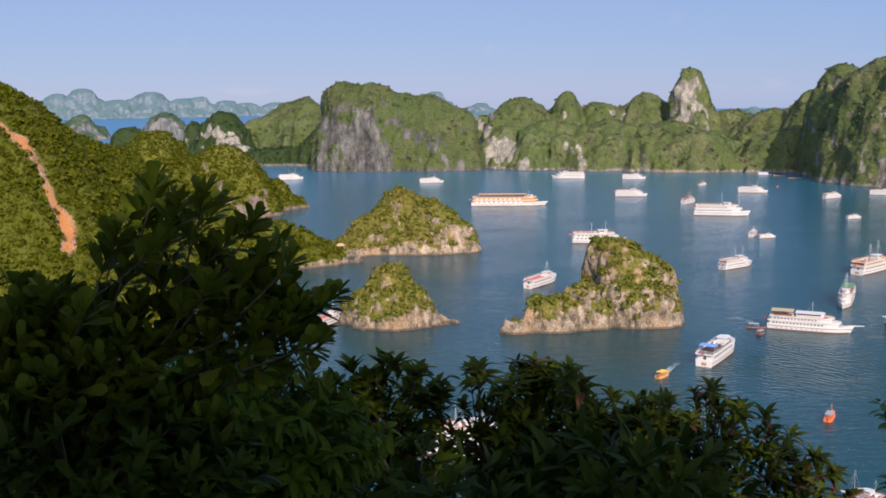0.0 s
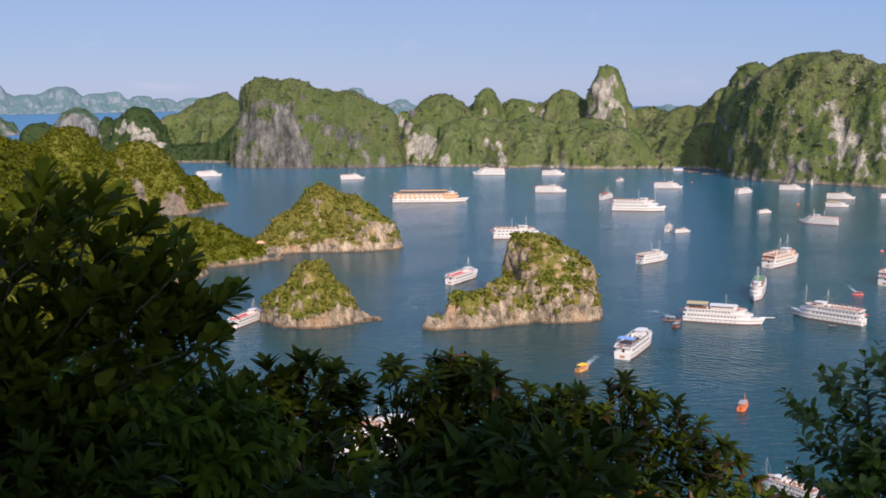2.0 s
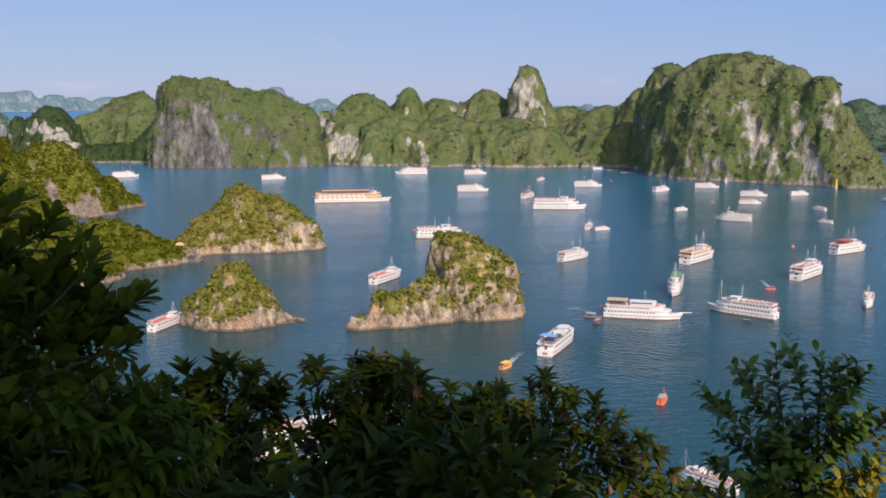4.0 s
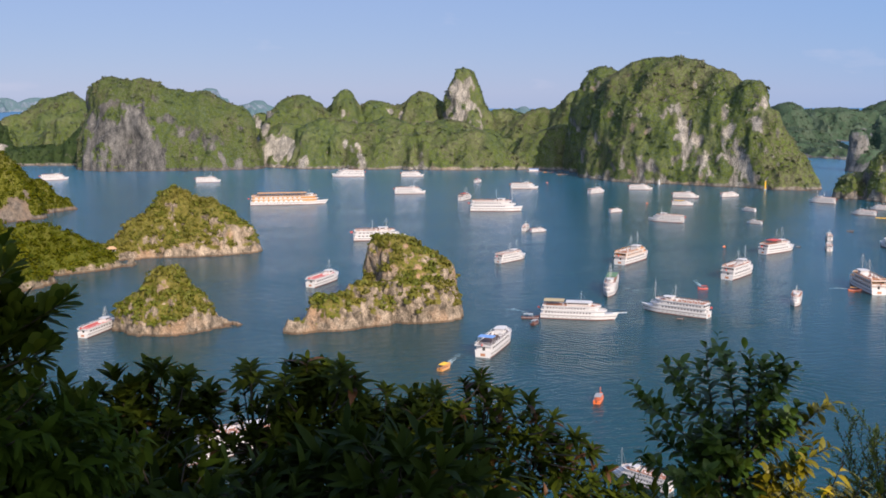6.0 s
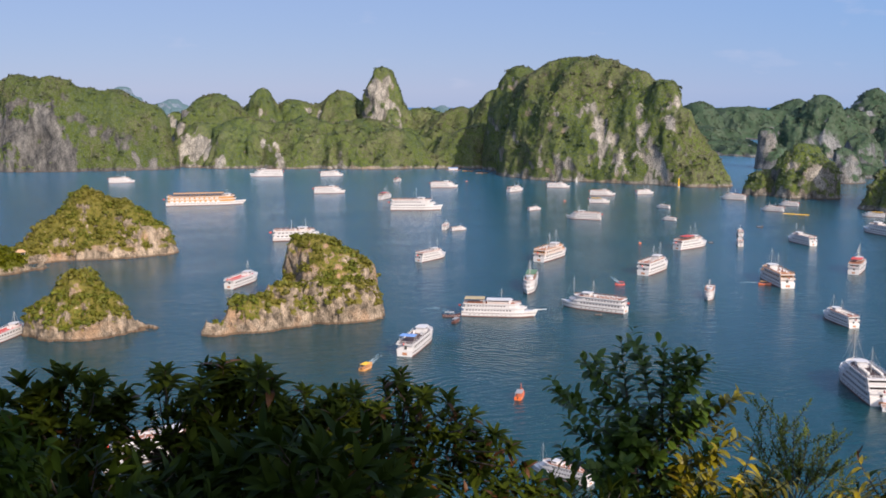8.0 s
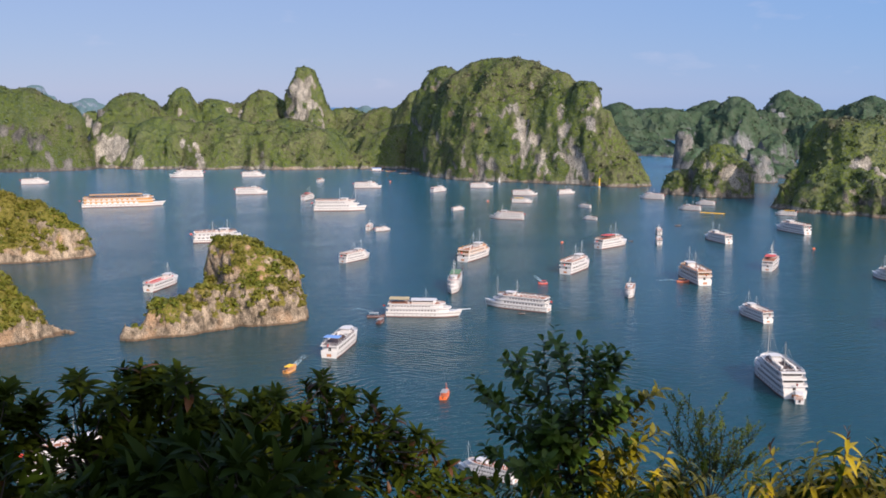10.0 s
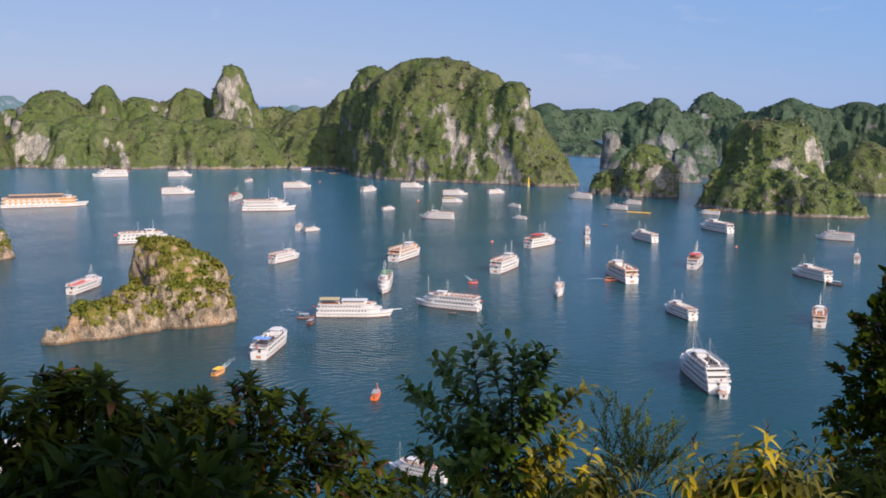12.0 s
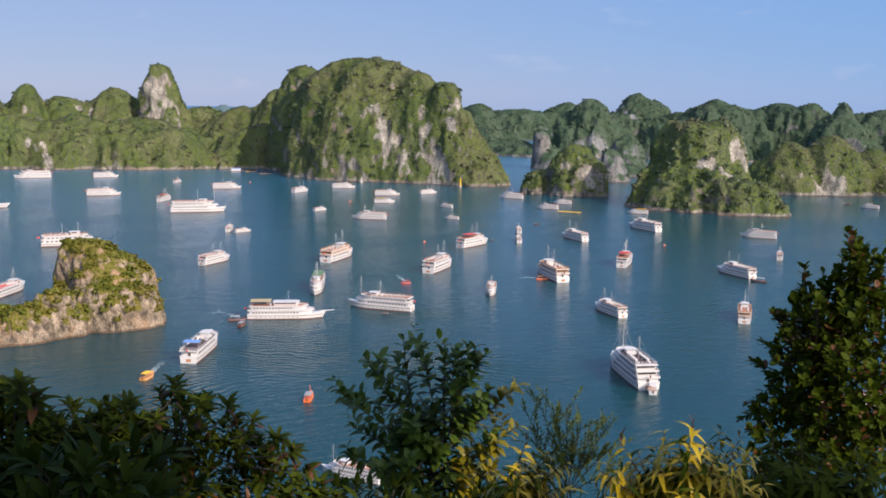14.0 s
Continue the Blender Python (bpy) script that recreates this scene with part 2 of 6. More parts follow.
def clump(rng, cards, size, flat=0.75):
    """A crown of bent leaf cards round a unit ball's upper part: (cards, 4, 3)."""
    d = rng.normal(size=(cards, 3))
    d[:, 2] = np.abs(d[:, 2]) * 0.9 + 0.05 - 0.3 * rng.random(cards)
    d /= np.linalg.norm(d, axis=1, keepdims=True)
    centre = d * (0.62 + 0.38 * rng.random((cards, 1))) * (1, 1, flat)
    n = d + rng.normal(size=(cards, 3)) * 0.45
    n /= np.linalg.norm(n, axis=1, keepdims=True)
    u = np.cross(n, rng.normal(size=(cards, 3)))
    u /= np.linalg.norm(u, axis=1, keepdims=True)
    v = np.cross(n, u)
    s = size * (0.6 + 0.8 * rng.random((cards, 1)))
    k = 0.55 + 0.5 * rng.random((cards, 1))
    return np.stack([centre - u * s - v * s * k * 0.6, centre + u * s * 0.4 - v * s * k, centre + u * s + v * s * k * 0.5 + n * s * 0.3, centre - u * s * 0.4 + v * s * k], 1)


def scatter(rng, at, radius, cards, size, kinds=6):
    """Clumps at the points given, turned and sized at random, as one array of quads."""
    models = [clump(rng, cards, size) for _ in range(kinds)]
    pick, turn = rng.integers(0, kinds, len(at)), rng.random(len(at)) * 6.283
    r = radius * (0.4 + 1.0 * rng.random(len(at)) ** 2)
    out = []
    for k in range(kinds):
        w = np.flatnonzero(pick == k)
        c, s = np.cos(turn[w])[:, None, None], np.sin(turn[w])[:, None, None]
        m = models[k][None]
        x, y, z = c * m[..., 0] - s * m[..., 1], s * m[..., 0] + c * m[..., 1], m[..., 2] + 0 * c
        out.append(np.stack([x, y, z], -1) * r[w, None, None, None] + at[w, None, None, :])
    q = np.concatenate(out).reshape(-1, 4, 3)
    return q.reshape(-1, 3), np.arange(len(q) * 4).reshape(-1, 4)


def carpet(rng, at, n, card):
    """Single leafy cards lying loosely on a slope, as low scrub."""
    n = unit(n + 0.30 * rng.normal(size=n.shape) + (0, 0, 0.12))
    u = unit(np.cross(n, rng.normal(size=n.shape)))
    v = np.cross(n, u)
    s = card * (0.45 + 0.75 * rng.random((len(at), 1)))
    k = 0.55 + 0.5 * rng.random((len(at), 1))
    at = at + n * card * 0.3
    q = np.stack([at - u * s - v * s * k * 0.5, at + u * s * 0.3 - v * s * k, at + u * s + v * s * k * 0.4 + n * s * 0.3, at - u * s * 0.3 + v * s * k], 1)
    return q.reshape(-1, 3), np.arange(len(q) * 4).reshape(-1, 4)


def strip(verts, line, seed):
    """1 within a ragged band along a line of (x, y, half width) on the plan, 0 outside."""
    out = np.zeros(len(verts))
    for (x0, y0, w0), (x1, y1, w1) in zip(line[:-1], line[1:]):
        dx, dy = x1 - x0, y1 - y0
        s = np.clip(((verts[:, 0] - x0) * dx + (verts[:, 1] - y0) * dy) / (dx * dx + dy * dy), 0, 1)
        dist = np.hypot(verts[:, 0] - x0 - s * dx, verts[:, 1] - y0 - s * dy) * (1 + 0.8 * lumps(verts, 0.09, seed + 8, 3, 0.7))
        out = np.maximum(out, np.clip((w0 + (w1 - w0) * s - dist) / 1.2 + 0.5, 0, 1))
    return out


def karst(name, domes, cell, bare, label, category="island", seed=1, mat=None, leaf=None, spacing=1.32, radius=2.3, cards=16, size=0.40, card=0.8, trees=75.0,
          rough=1.0, soil=(), bald=(), under=3.0, group="", shore=2.0, steep=0.85, flutes=True, pale=(), craggy=False):
    """A limestone hill or island: steep domes (x, y, half width, half depth, height, squareness), eroded, with scrub where it is not too steep."""
    rng = np.random.default_rng(seed)
    d = np.array(domes, float)
    reach = np.maximum(d[:, 2], d[:, 3]) * 1.12 + 4 * cell
    lo = np.array([(d[:, 0] - reach).min(), (d[:, 1] - reach).min(), -under])
    hi = np.array([(d[:, 0] + reach).max(), (d[:, 1] + reach).max(), d[:, 4].max() * 1.08 + 4 * cell])
    axes = [np.arange(lo[i], hi[i] + cell, cell) for i in range(3)]
    g = np.stack(np.meshgrid(*axes, indexing="ij"), -1)
    shape = g.shape[:3]
    p = g.reshape(-1, 3)
    span = float(np.median(np.minimum(d[:, 2], d[:, 3])))
    amp = 0.12 * span * rough
    w1, w2 = lumps(p, 1.1 / span, seed, 2), lumps(p, 1.1 / span, seed + 5, 2)
    f1 = lumps(p * (1, 1, 0.5), 5.0 / span, seed + 9, 3, 0.6)
    q = p[:, :2] + np.stack([w1, w2], 1) * amp * (0.5 + 0.5 * np.clip(p[:, 2:3] / 30, 0, 1)) + (f1 * 0.5 * amp)[:, None]
    h, near = np.full(len(p), -1e3), np.full(len(p), 9.0)
    blend = 0.28 * d[:, 4].max()
    for x, y, rs, rd, top, sq in d:
        az = math.atan2(x, y)
        c, s = math.cos(az), math.sin(az)
        u, v = (q[:, 0] - x) * c - (q[:, 1] - y) * s, (q[:, 0] - x) * s + (q[:, 1] - y) * c
        r = np.sqrt((u / rs) ** 2 + (v / rd) ** 2)
        near = np.minimum(near, r)
        one = np.where(r < 1, top * np.clip(1 - r**sq, 0, 1) ** steep, -top * np.minimum(r - 1, 3) * 2)
        gap = np.clip(1 - np.abs(h - one) / blend, 0, 1)
        h = np.maximum(h, one) + gap * gap * blend * 0.25
    rib = 0.5 - 1.5 * np.abs(lumps(p * (1, 1, 0.22), 1.7 / span, seed + 12, 2))
    rib += 0.15 - 0.5 * np.abs(lumps(p * (1, 1, 0.16), 5.0 / span, seed + 14, 1)) if flutes else 0
    fine = lumps(p * (1, 1, 0.5), 3.4 / span, seed + 2, 4, 0.6)
    field = (h - p[:, 2] + (rib * 0.30 * span + fine * (0.14 * span + 0.5)) * rough * np.clip(near * 1.5 - 0.25, 0.12, 1)).reshape(shape)
    verts, quads = skin(field.astype(np.float32), lo, cell)
    a, b, c = verts[quads[:, 0]], verts[quads[:, 1]], verts[quads[:, 2]]
    e = verts[quads[:, 3]]
    fn = np.cross(c - a, e - b)
    area = np.linalg.norm(fn, axis=1) / 2
    fn /= np.maximum(area[:, None] * 2, 1e-9)
    vn = np.zeros_like(verts)
    for k in range(4):
        np.add.at(vn, quads[:, k], fn)
    vn /= np.maximum(np.linalg.norm(vn, axis=1, keepdims=True), 1e-9)
    cover = vn[:, 2] - bare + 0.26 * lumps(verts, 2.0 / span, seed + 3, 2) + 0.24 * lumps(verts * (1, 1, 0.5), 7.0 / span, seed + 4, 3, 0.7)
    cover = np.clip(cover * (1.7 if flutes else 2.5) + 0.5, 0, 1) * np.clip((verts[:, 2] - shore * (1 + 0.5 * lumps(verts, 4.0 / span, seed + 6, 2))) / 2.0, 0, 1)
    earth = strip(verts, soil, seed)
    cover *= (1 - strip(verts, [(x, y, w + 0.9) for x, y, w in soil], seed)) * (1 - strip(verts, bald, seed + 1))
    scar = np.zeros(len(verts))
    for x, y, z, w in pale:
        away = np.linalg.norm((verts - (x, y, z)) * (1, 1, 0.62), axis=1) * (1 + 0.9 * lumps(verts * (1, 1, 0.4), 0.13, seed + 8, 3, 0.7))
        scar = np.maximum(scar, np.clip(1.5 - away / w, 0, 1))
    cover *= 1 - 0.92 * scar
    island = new(name, mesh_of(name, verts, quads, mat or LAND, not craggy, (("cover", cover), ("soil", earth), ("scar", scar))))
    tagged(island, label, category, group)
    if leaf:
        fc = cover[quads].mean(1)
        away = (fn[:, 0] * a[:, 0] + fn[:, 1] * a[:, 1]) / np.hypot(a[:, 0], a[:, 1])
        chance = area * np.clip(fc * 1.35 - 0.2, 0, 1) * np.where(away > 0.30, 0.08, 1.0)

        def sown(per):
            face = np.repeat(np.arange(len(quads)), rng.poisson(chance / per))
            s, t = rng.random((2, len(face), 1))
            return (a[face] * (1 - s) + b[face] * s) * (1 - t) + (e[face] * (1 - s) + c[face] * s) * t, fn[face]

        at, n = sown(spacing)
        v1, q1 = carpet(rng, at, n, card)
        at, n = sown(trees)
        v2, q2 = scatter(rng, at + n * radius * 0.1, radius, cards, size)
        v, q = np.concatenate([v1, v2]), np.concatenate([q1, q2 + len(v1)])
        scrub = new("scrub", mesh_of("scrub", v, q, leaf))
        scrub.parent = island
        tagged(scrub, "dense green scrub and small trees", kind="stuff")
    return island

# ---- water ----
def water_material():
    m, t, b = material("bay_water", 0.07, spec=0.5)
    b.inputs["IOR"].default_value = 1.33
    far = noise_tex(t, 0.006, 3, 0.5)
    # Towards the open sea: sky reflection painted in as bluer colour, and wind ruffle.
    g = t.nodes.new("ShaderNodeNewGeometry")
    split = t.nodes.new("ShaderNodeSeparateXYZ")
    t.links.new(g.outputs["Position"], split.inputs[0])
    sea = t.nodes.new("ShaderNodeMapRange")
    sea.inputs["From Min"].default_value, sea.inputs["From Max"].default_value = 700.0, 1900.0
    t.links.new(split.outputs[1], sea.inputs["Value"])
    # Mid-bay colour is raised too, standing in for mirrored sky.
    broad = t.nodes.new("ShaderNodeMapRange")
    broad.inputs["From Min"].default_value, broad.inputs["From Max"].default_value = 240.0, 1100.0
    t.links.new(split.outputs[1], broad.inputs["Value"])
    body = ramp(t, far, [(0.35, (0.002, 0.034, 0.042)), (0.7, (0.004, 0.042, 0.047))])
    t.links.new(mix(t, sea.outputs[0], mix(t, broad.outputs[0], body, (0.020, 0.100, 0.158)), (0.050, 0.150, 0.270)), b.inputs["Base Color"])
    patch = noise_tex(t, 0.011, 4, 0.6, (0.6, 1.6, 1))
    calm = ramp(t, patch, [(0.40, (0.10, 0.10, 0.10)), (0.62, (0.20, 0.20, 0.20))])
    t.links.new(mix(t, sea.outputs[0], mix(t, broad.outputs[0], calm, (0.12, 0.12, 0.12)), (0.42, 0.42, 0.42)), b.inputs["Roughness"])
    swell = noise_tex(t, 0.22, 3, 0.55, (1, 1.0, 1))
    chop = noise_tex(t, 1.1, 3, 0.6)
    ripple = noise_tex(t, 0.36, 3, 0.55, (0.32, 1.25, 1))
    # The far side of the bay lies in the lee of the mountains.
    lee = t.nodes.new("ShaderNodeMapRange")
    lee.inputs["From Min"].default_value, lee.inputs["From Max"].default_value = 650.0, 1100.0
    lee.inputs["To Min"].default_value, lee.inputs["To Max"].default_value = 0.6, 0.2
    t.links.new(split.outputs[1], lee.inputs["Value"])
    b0 = node(t, "ShaderNodeBump", Strength=0.55, Distance=0.6)
    t.links.new(ripple, b0.inputs["Height"])
    t.links.new(lee.outputs[0], b0.inputs["Distance"])
    b1 = node(t, "ShaderNodeBump", Strength=0.45, Distance=0.55)
    t.links.new(b0.outputs[0], b1.inputs["Normal"])
    t.links.new(swell, b1.inputs["Height"])
    t.links.new(lee.outputs[0], b1.inputs["Distance"])
    b2 = node(t, "ShaderNodeBump", Strength=0.7, Distance=0.2)
    t.links.new(chop, b2.inputs["Height"])
    t.links.new(b1.outputs[0], b2.inputs["Normal"])
    # Old wakes between the boats: long low ridges of water that die out away from their middle.
    last = b2.outputs[0]
    for x, y, turn, wide, reach_x, reach_y in WAKES:
        g = t.nodes.new("ShaderNodeNewGeometry")
        mp = t.nodes.new("ShaderNodeMapping")
        mp.vector_type = "TEXTURE"
        mp.inputs["Location"].default_value, mp.inputs["Rotation"].default_value = (x, y, 0), (0, 0, radians(turn))
        t.links.new(g.outputs["Position"], mp.inputs[0])
        wave = node(t, "ShaderNodeTexWave", Scale=0.314 / wide, Distortion=14.0, Detail=4.0)
        wave.inputs["Detail Scale"].default_value = 0.6
        wave.bands_direction = "Y"
        t.links.new(mp.outputs[0], wave.inputs[0])
        near = t.nodes.new("ShaderNodeMapping")
        near.inputs["Scale"].default_value = (1 / reach_x, 1 / reach_y, 0)
        t.links.new(mp.outputs[0], near.inputs[0])
        ball = t.nodes.new("ShaderNodeTexGradient")
        ball.gradient_type = "SPHERICAL"
        t.links.new(near.outputs[0], ball.inputs[0])
        mul = t.nodes.new("ShaderNodeMath")
        mul.operation = "MULTIPLY"
        t.links.new(wave.outputs["Fac"], mul.inputs[0])
        t.links.new(ball.outputs["Fac"], mul.inputs[1])
        bw = node(t, "ShaderNodeBump", Strength=0.9, Distance=0.34)
        t.links.new(mul.outputs[0], bw.inputs["Height"])
        t.links.new(last, bw.inputs["Normal"])
        last = bw.outputs[0]
    t.links.new(last, b.inputs["Normal"])
    return m


WAKES = [(108, 300, -38, 2.6, 42, 42), (172, 326, -12, 2.2, 38, 16), (150, 255, -45, 3.0, 45, 35), (70, 262, 25, 3.0, 30, 22)]
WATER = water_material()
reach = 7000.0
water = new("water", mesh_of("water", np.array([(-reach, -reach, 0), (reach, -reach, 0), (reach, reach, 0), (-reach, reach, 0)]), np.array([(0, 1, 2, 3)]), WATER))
tagged(water, "calm blue-green bay water with faint ripples", "water", kind="structure")

# ---- mountains round the bay ----
karst('karst_mountain', [
    (-98.1, 1172.0, 56.0, 50.0, 98.6, 2.9),
    (-121.0, 1186.0, 33.0, 33.0, 97.5, 3.4),
    (-73.2, 1150.7, 32.7, 32.7, 96.8, 3.1),
    (-52.7, 1155.3, 51.8, 41.5, 88.9, 2.0),
    (-15.4, 1155.4, 60.4, 48.3, 87.7, 2.0),
    (22.1, 1138.4, 30.6, 27.6, 69.3, 2.0)], cell=2.0, bare=0.02, seed=11, bald=[(-139, 1160, 4), (-132, 1146, 5.5), (-116, 1131, 6), (-93, 1126, 7), (-74, 1120, 6), (-60, 1116, 3)], pale=[(-99, 1135, 70, 4.5), (-95, 1132, 60, 5.5), (-93, 1131, 50, 6.0), (-74, 1124, 42, 5.5), (-65, 1122, 29, 5.0), (-140, 1140, 16, 6.0), (-122, 1133, 13, 5.5), (-23, 1120, 44, 3.5), (-7, 1113, 25, 3.5), (5, 1112, 12, 3.5), (21, 1111, 8, 3.5), (-39, 1124, 40, 2.8)], label='broad limestone mountain with a bare grey cliff face', mat=LAND_GREY, leaf=SCRUB, category='mountain', group='limestone hills')
karst('green_hill', [
    (-204.4, 1465.8, 82.9, 82.9, 85.1, 1.6),
    (-246.5, 1439.0, 65.4, 65.4, 60.5, 1.5),
    (-170.0, 1300.0, 62.0, 50.0, 62.0, 1.6)], cell=2.8, bare=0.0, seed=12, label='smooth green hill behind the grey cliff', leaf=SCRUB, category='mountain', group='limestone hills')
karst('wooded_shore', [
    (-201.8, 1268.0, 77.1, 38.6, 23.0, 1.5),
    (-160.0, 1250.0, 34.0, 30.0, 44.0, 1.5)], cell=2.8, bare=-0.1, seed=28, label='low wooded shore with shade painted into its dark green', mat=LAND_SHADED, leaf=SCRUB_SHADED, category='mountain', group='limestone hills')
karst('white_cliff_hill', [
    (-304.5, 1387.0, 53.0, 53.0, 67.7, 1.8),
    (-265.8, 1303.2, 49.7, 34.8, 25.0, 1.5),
    (-349.7, 1407.2, 26.0, 26.0, 52.9, 2.0)], cell=3.0, bare=0.10, seed=13, pale=[(-319, 1357, 41, 5.0), (-308, 1349, 38, 6.0), (-299, 1348, 34, 7.0), (-289, 1342, 30, 7.5), (-281, 1344, 24, 8.0), (-263, 1293, 21, 8.0), (-257, 1287, 14, 7.0), (-301, 1339, 28, 6.0)], label='hill with shade painted into its dark green and a pale cliff', mat=LAND_SHADED, leaf=SCRUB_SHADED, category='mountain', group='limestone hills')
karst('rocky_hill', [
    (-482.4, 1734.2, 56.5, 56.5, 61.8, 1.8)], cell=3.4, bare=0.55, seed=14, label='grey rocky dome beyond the peninsula', mat=LAND_BEHIND, leaf=SCRUB_BEHIND, category='mountain', group='limestone hills')
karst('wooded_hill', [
    (-451.3, 1430.5, 40.0, 40.0, 45.5, 2.0)], cell=3.0, bare=-0.2, seed=27, label='low wooded hill with shade painted into its dark green', mat=LAND_SHADED, leaf=SCRUB_SHADED, category='mountain', group='limestone hills')
karst('dark_island', [
    (-786.0, 2161.5, 58.4, 58.4, 53.5, 1.6)], cell=5, bare=0.5, seed=15, label='low dark wooded island out in the bay', mat=LAND_BEHIND, leaf=SCRUB_BEHIND, category='mountain', group='limestone hills')
karst('central_ridge', [
    (102.7, 1295.9, 68.0, 54.4, 82.2, 1.8),
    (166.7, 1319.5, 35.8, 35.8, 88.0, 2.0),
    (207.2, 1313.8, 49.7, 39.7, 71.2, 1.7),
    (266.0, 1303.1, 55.6, 44.5, 86.0, 1.7),
    (370.3, 1277.4, 54.7, 43.7, 63.0, 1.6),
    (404.0, 1267.2, 59.6, 47.7, 47.0, 1.5),
    (75.7, 1166.6, 43.7, 30.6, 49.1, 2.0),
    (127.0, 1148.6, 69.1, 48.3, 55.5, 1.8),
    (192.4, 1129.2, 81.3, 56.9, 55.2, 1.6),
    (258.9, 1110.4, 93.7, 65.6, 54.1, 1.6),
    (288.3, 1065.3, 51.1, 30.7, 41.6, 1.5),
    (52.3, 1329.0, 29.1, 23.3, 57.3, 2.5),
    (240.4, 1323.3, 194.8, 27.3, 65.5, 3.7)], cell=2.4, bare=0.04, trees=120, seed=16, bald=[(46, 1284, 8), (62, 1284, 9), (62, 1283, 9)], pale=[(57, 1147, 19, 8.7), (67, 1139, 12, 8.7), (80, 1131, 10, 7.9), (91, 1109, 8, 6.3), (74, 1142, 27, 6.5), (154, 1093, 17, 4.9), (155, 1089, 8, 4.9), (153, 1104, 25, 4.2), (162, 1298, 57, 3.3), (226, 1303, 59, 4.2), (239, 1293, 57, 4.2), (52, 1321, 43, 6.7), (58, 1269, 37, 5.6)], label='long green limestone ridge along the bay', leaf=SCRUB, category='mountain', group='limestone hills')
karst('stack_rock', [
    (314.7, 1261.3, 32.6, 29.4, 114.8, 3.1),
    (320.2, 1259.9, 48.6, 43.7, 83.7, 2.0)], cell=2.0, bare=0.22, seed=17, pale=[(303, 1249, 87, 7.3), (311, 1244, 77, 8.1), (318, 1239, 66, 7.3), (304, 1239, 59, 6.5)], label='tall limestone stack with a pale face', leaf=SCRUB, category='mountain', group='limestone hills')
karst('wooded_valley', [
    (400.7, 1194.6, 80.0, 64.0, 65.0, 1.5),
    (471.4, 1243.7, 89.4, 71.5, 79.3, 1.5),
    (347.4, 1057.4, 49.9, 29.9, 21.5, 1.5),
    (379.7, 1064.3, 63.3, 38.0, 50.4, 1.5),
    (378.3, 1275.1, 74.5, 59.6, 63.3, 1.5),
    (436.0, 1150.1, 50.5, 40.4, 88.6, 2.0)], cell=3.4, bare=0.0, seed=18, label='wooded valley side in shadow between two mountains', leaf=SCRUB, category='mountain', group='limestone hills')
karst('great_mountain', [
    (439.0, 898.3, 80.4, 64.4, 117.6, 2.5),
    (409.3, 924.0, 57.2, 45.8, 111.7, 2.5),
    (406.0, 1011.0, 40.0, 40.0, 111.5, 3.0),
    (398.0, 962.0, 26.0, 40.0, 100.0, 2.6),
    (460.0, 853.8, 36.0, 34.0, 102.8, 3.2),
    (473.1, 818.1, 23.0, 22.0, 93.5, 3.4),
    (468.0, 838.0, 50.0, 40.0, 84.0, 2.3),
    (480.6, 798.6, 25.2, 22.7, 69.3, 2.5),
    (489.5, 789.8, 29.2, 23.3, 43.2, 1.8),
    (494.8, 777.3, 23.4, 18.7, 17.5, 1.5)], cell=2.2, bare=0.0, seed=19, pale=[(419, 853, 70, 5.4), (420, 849, 57, 5.4), (424, 846, 41, 6.0), (430, 837, 32, 6.6), (435, 828, 23, 6.5), (450, 827, 58, 6.0), (453, 816, 49, 5.9), (449, 828, 46, 4.8), (455, 804, 22, 7.0), (458, 793, 15, 7.0), (453, 805, 7, 5.9), (470, 802, 69, 3.5), (467, 798, 59, 3.5), (475, 800, 74, 2.9), (396, 871, 65, 3.0), (382, 860, 12, 4.2), (376, 878, 27, 3.0), (412, 866, 78, 2.4)], label='great limestone mountain with pale cliffs and scrub', leaf=SCRUB, category='mountain', group='limestone hills')
karst('back_ridge', [
    (872.2, 1400.6, 55.5, 55.5, 68.7, 1.8),
    (1040.9, 1589.5, 78.1, 78.1, 54.1, 1.8),
    (1081.1, 1562.5, 78.1, 78.1, 55.9, 2.0),
    (1158.6, 1568.5, 65.6, 65.6, 60.5, 2.0),
    (1180.2, 1552.3, 51.0, 51.0, 70.7, 2.0),
    (775.5, 1189.6, 63.7, 50.9, 17.6, 1.5),
    (800.3, 1160.9, 52.7, 42.1, 6.0, 1.6),
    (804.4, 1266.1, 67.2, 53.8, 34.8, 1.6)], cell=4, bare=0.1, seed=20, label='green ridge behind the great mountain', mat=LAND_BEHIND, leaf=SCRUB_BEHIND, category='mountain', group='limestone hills')
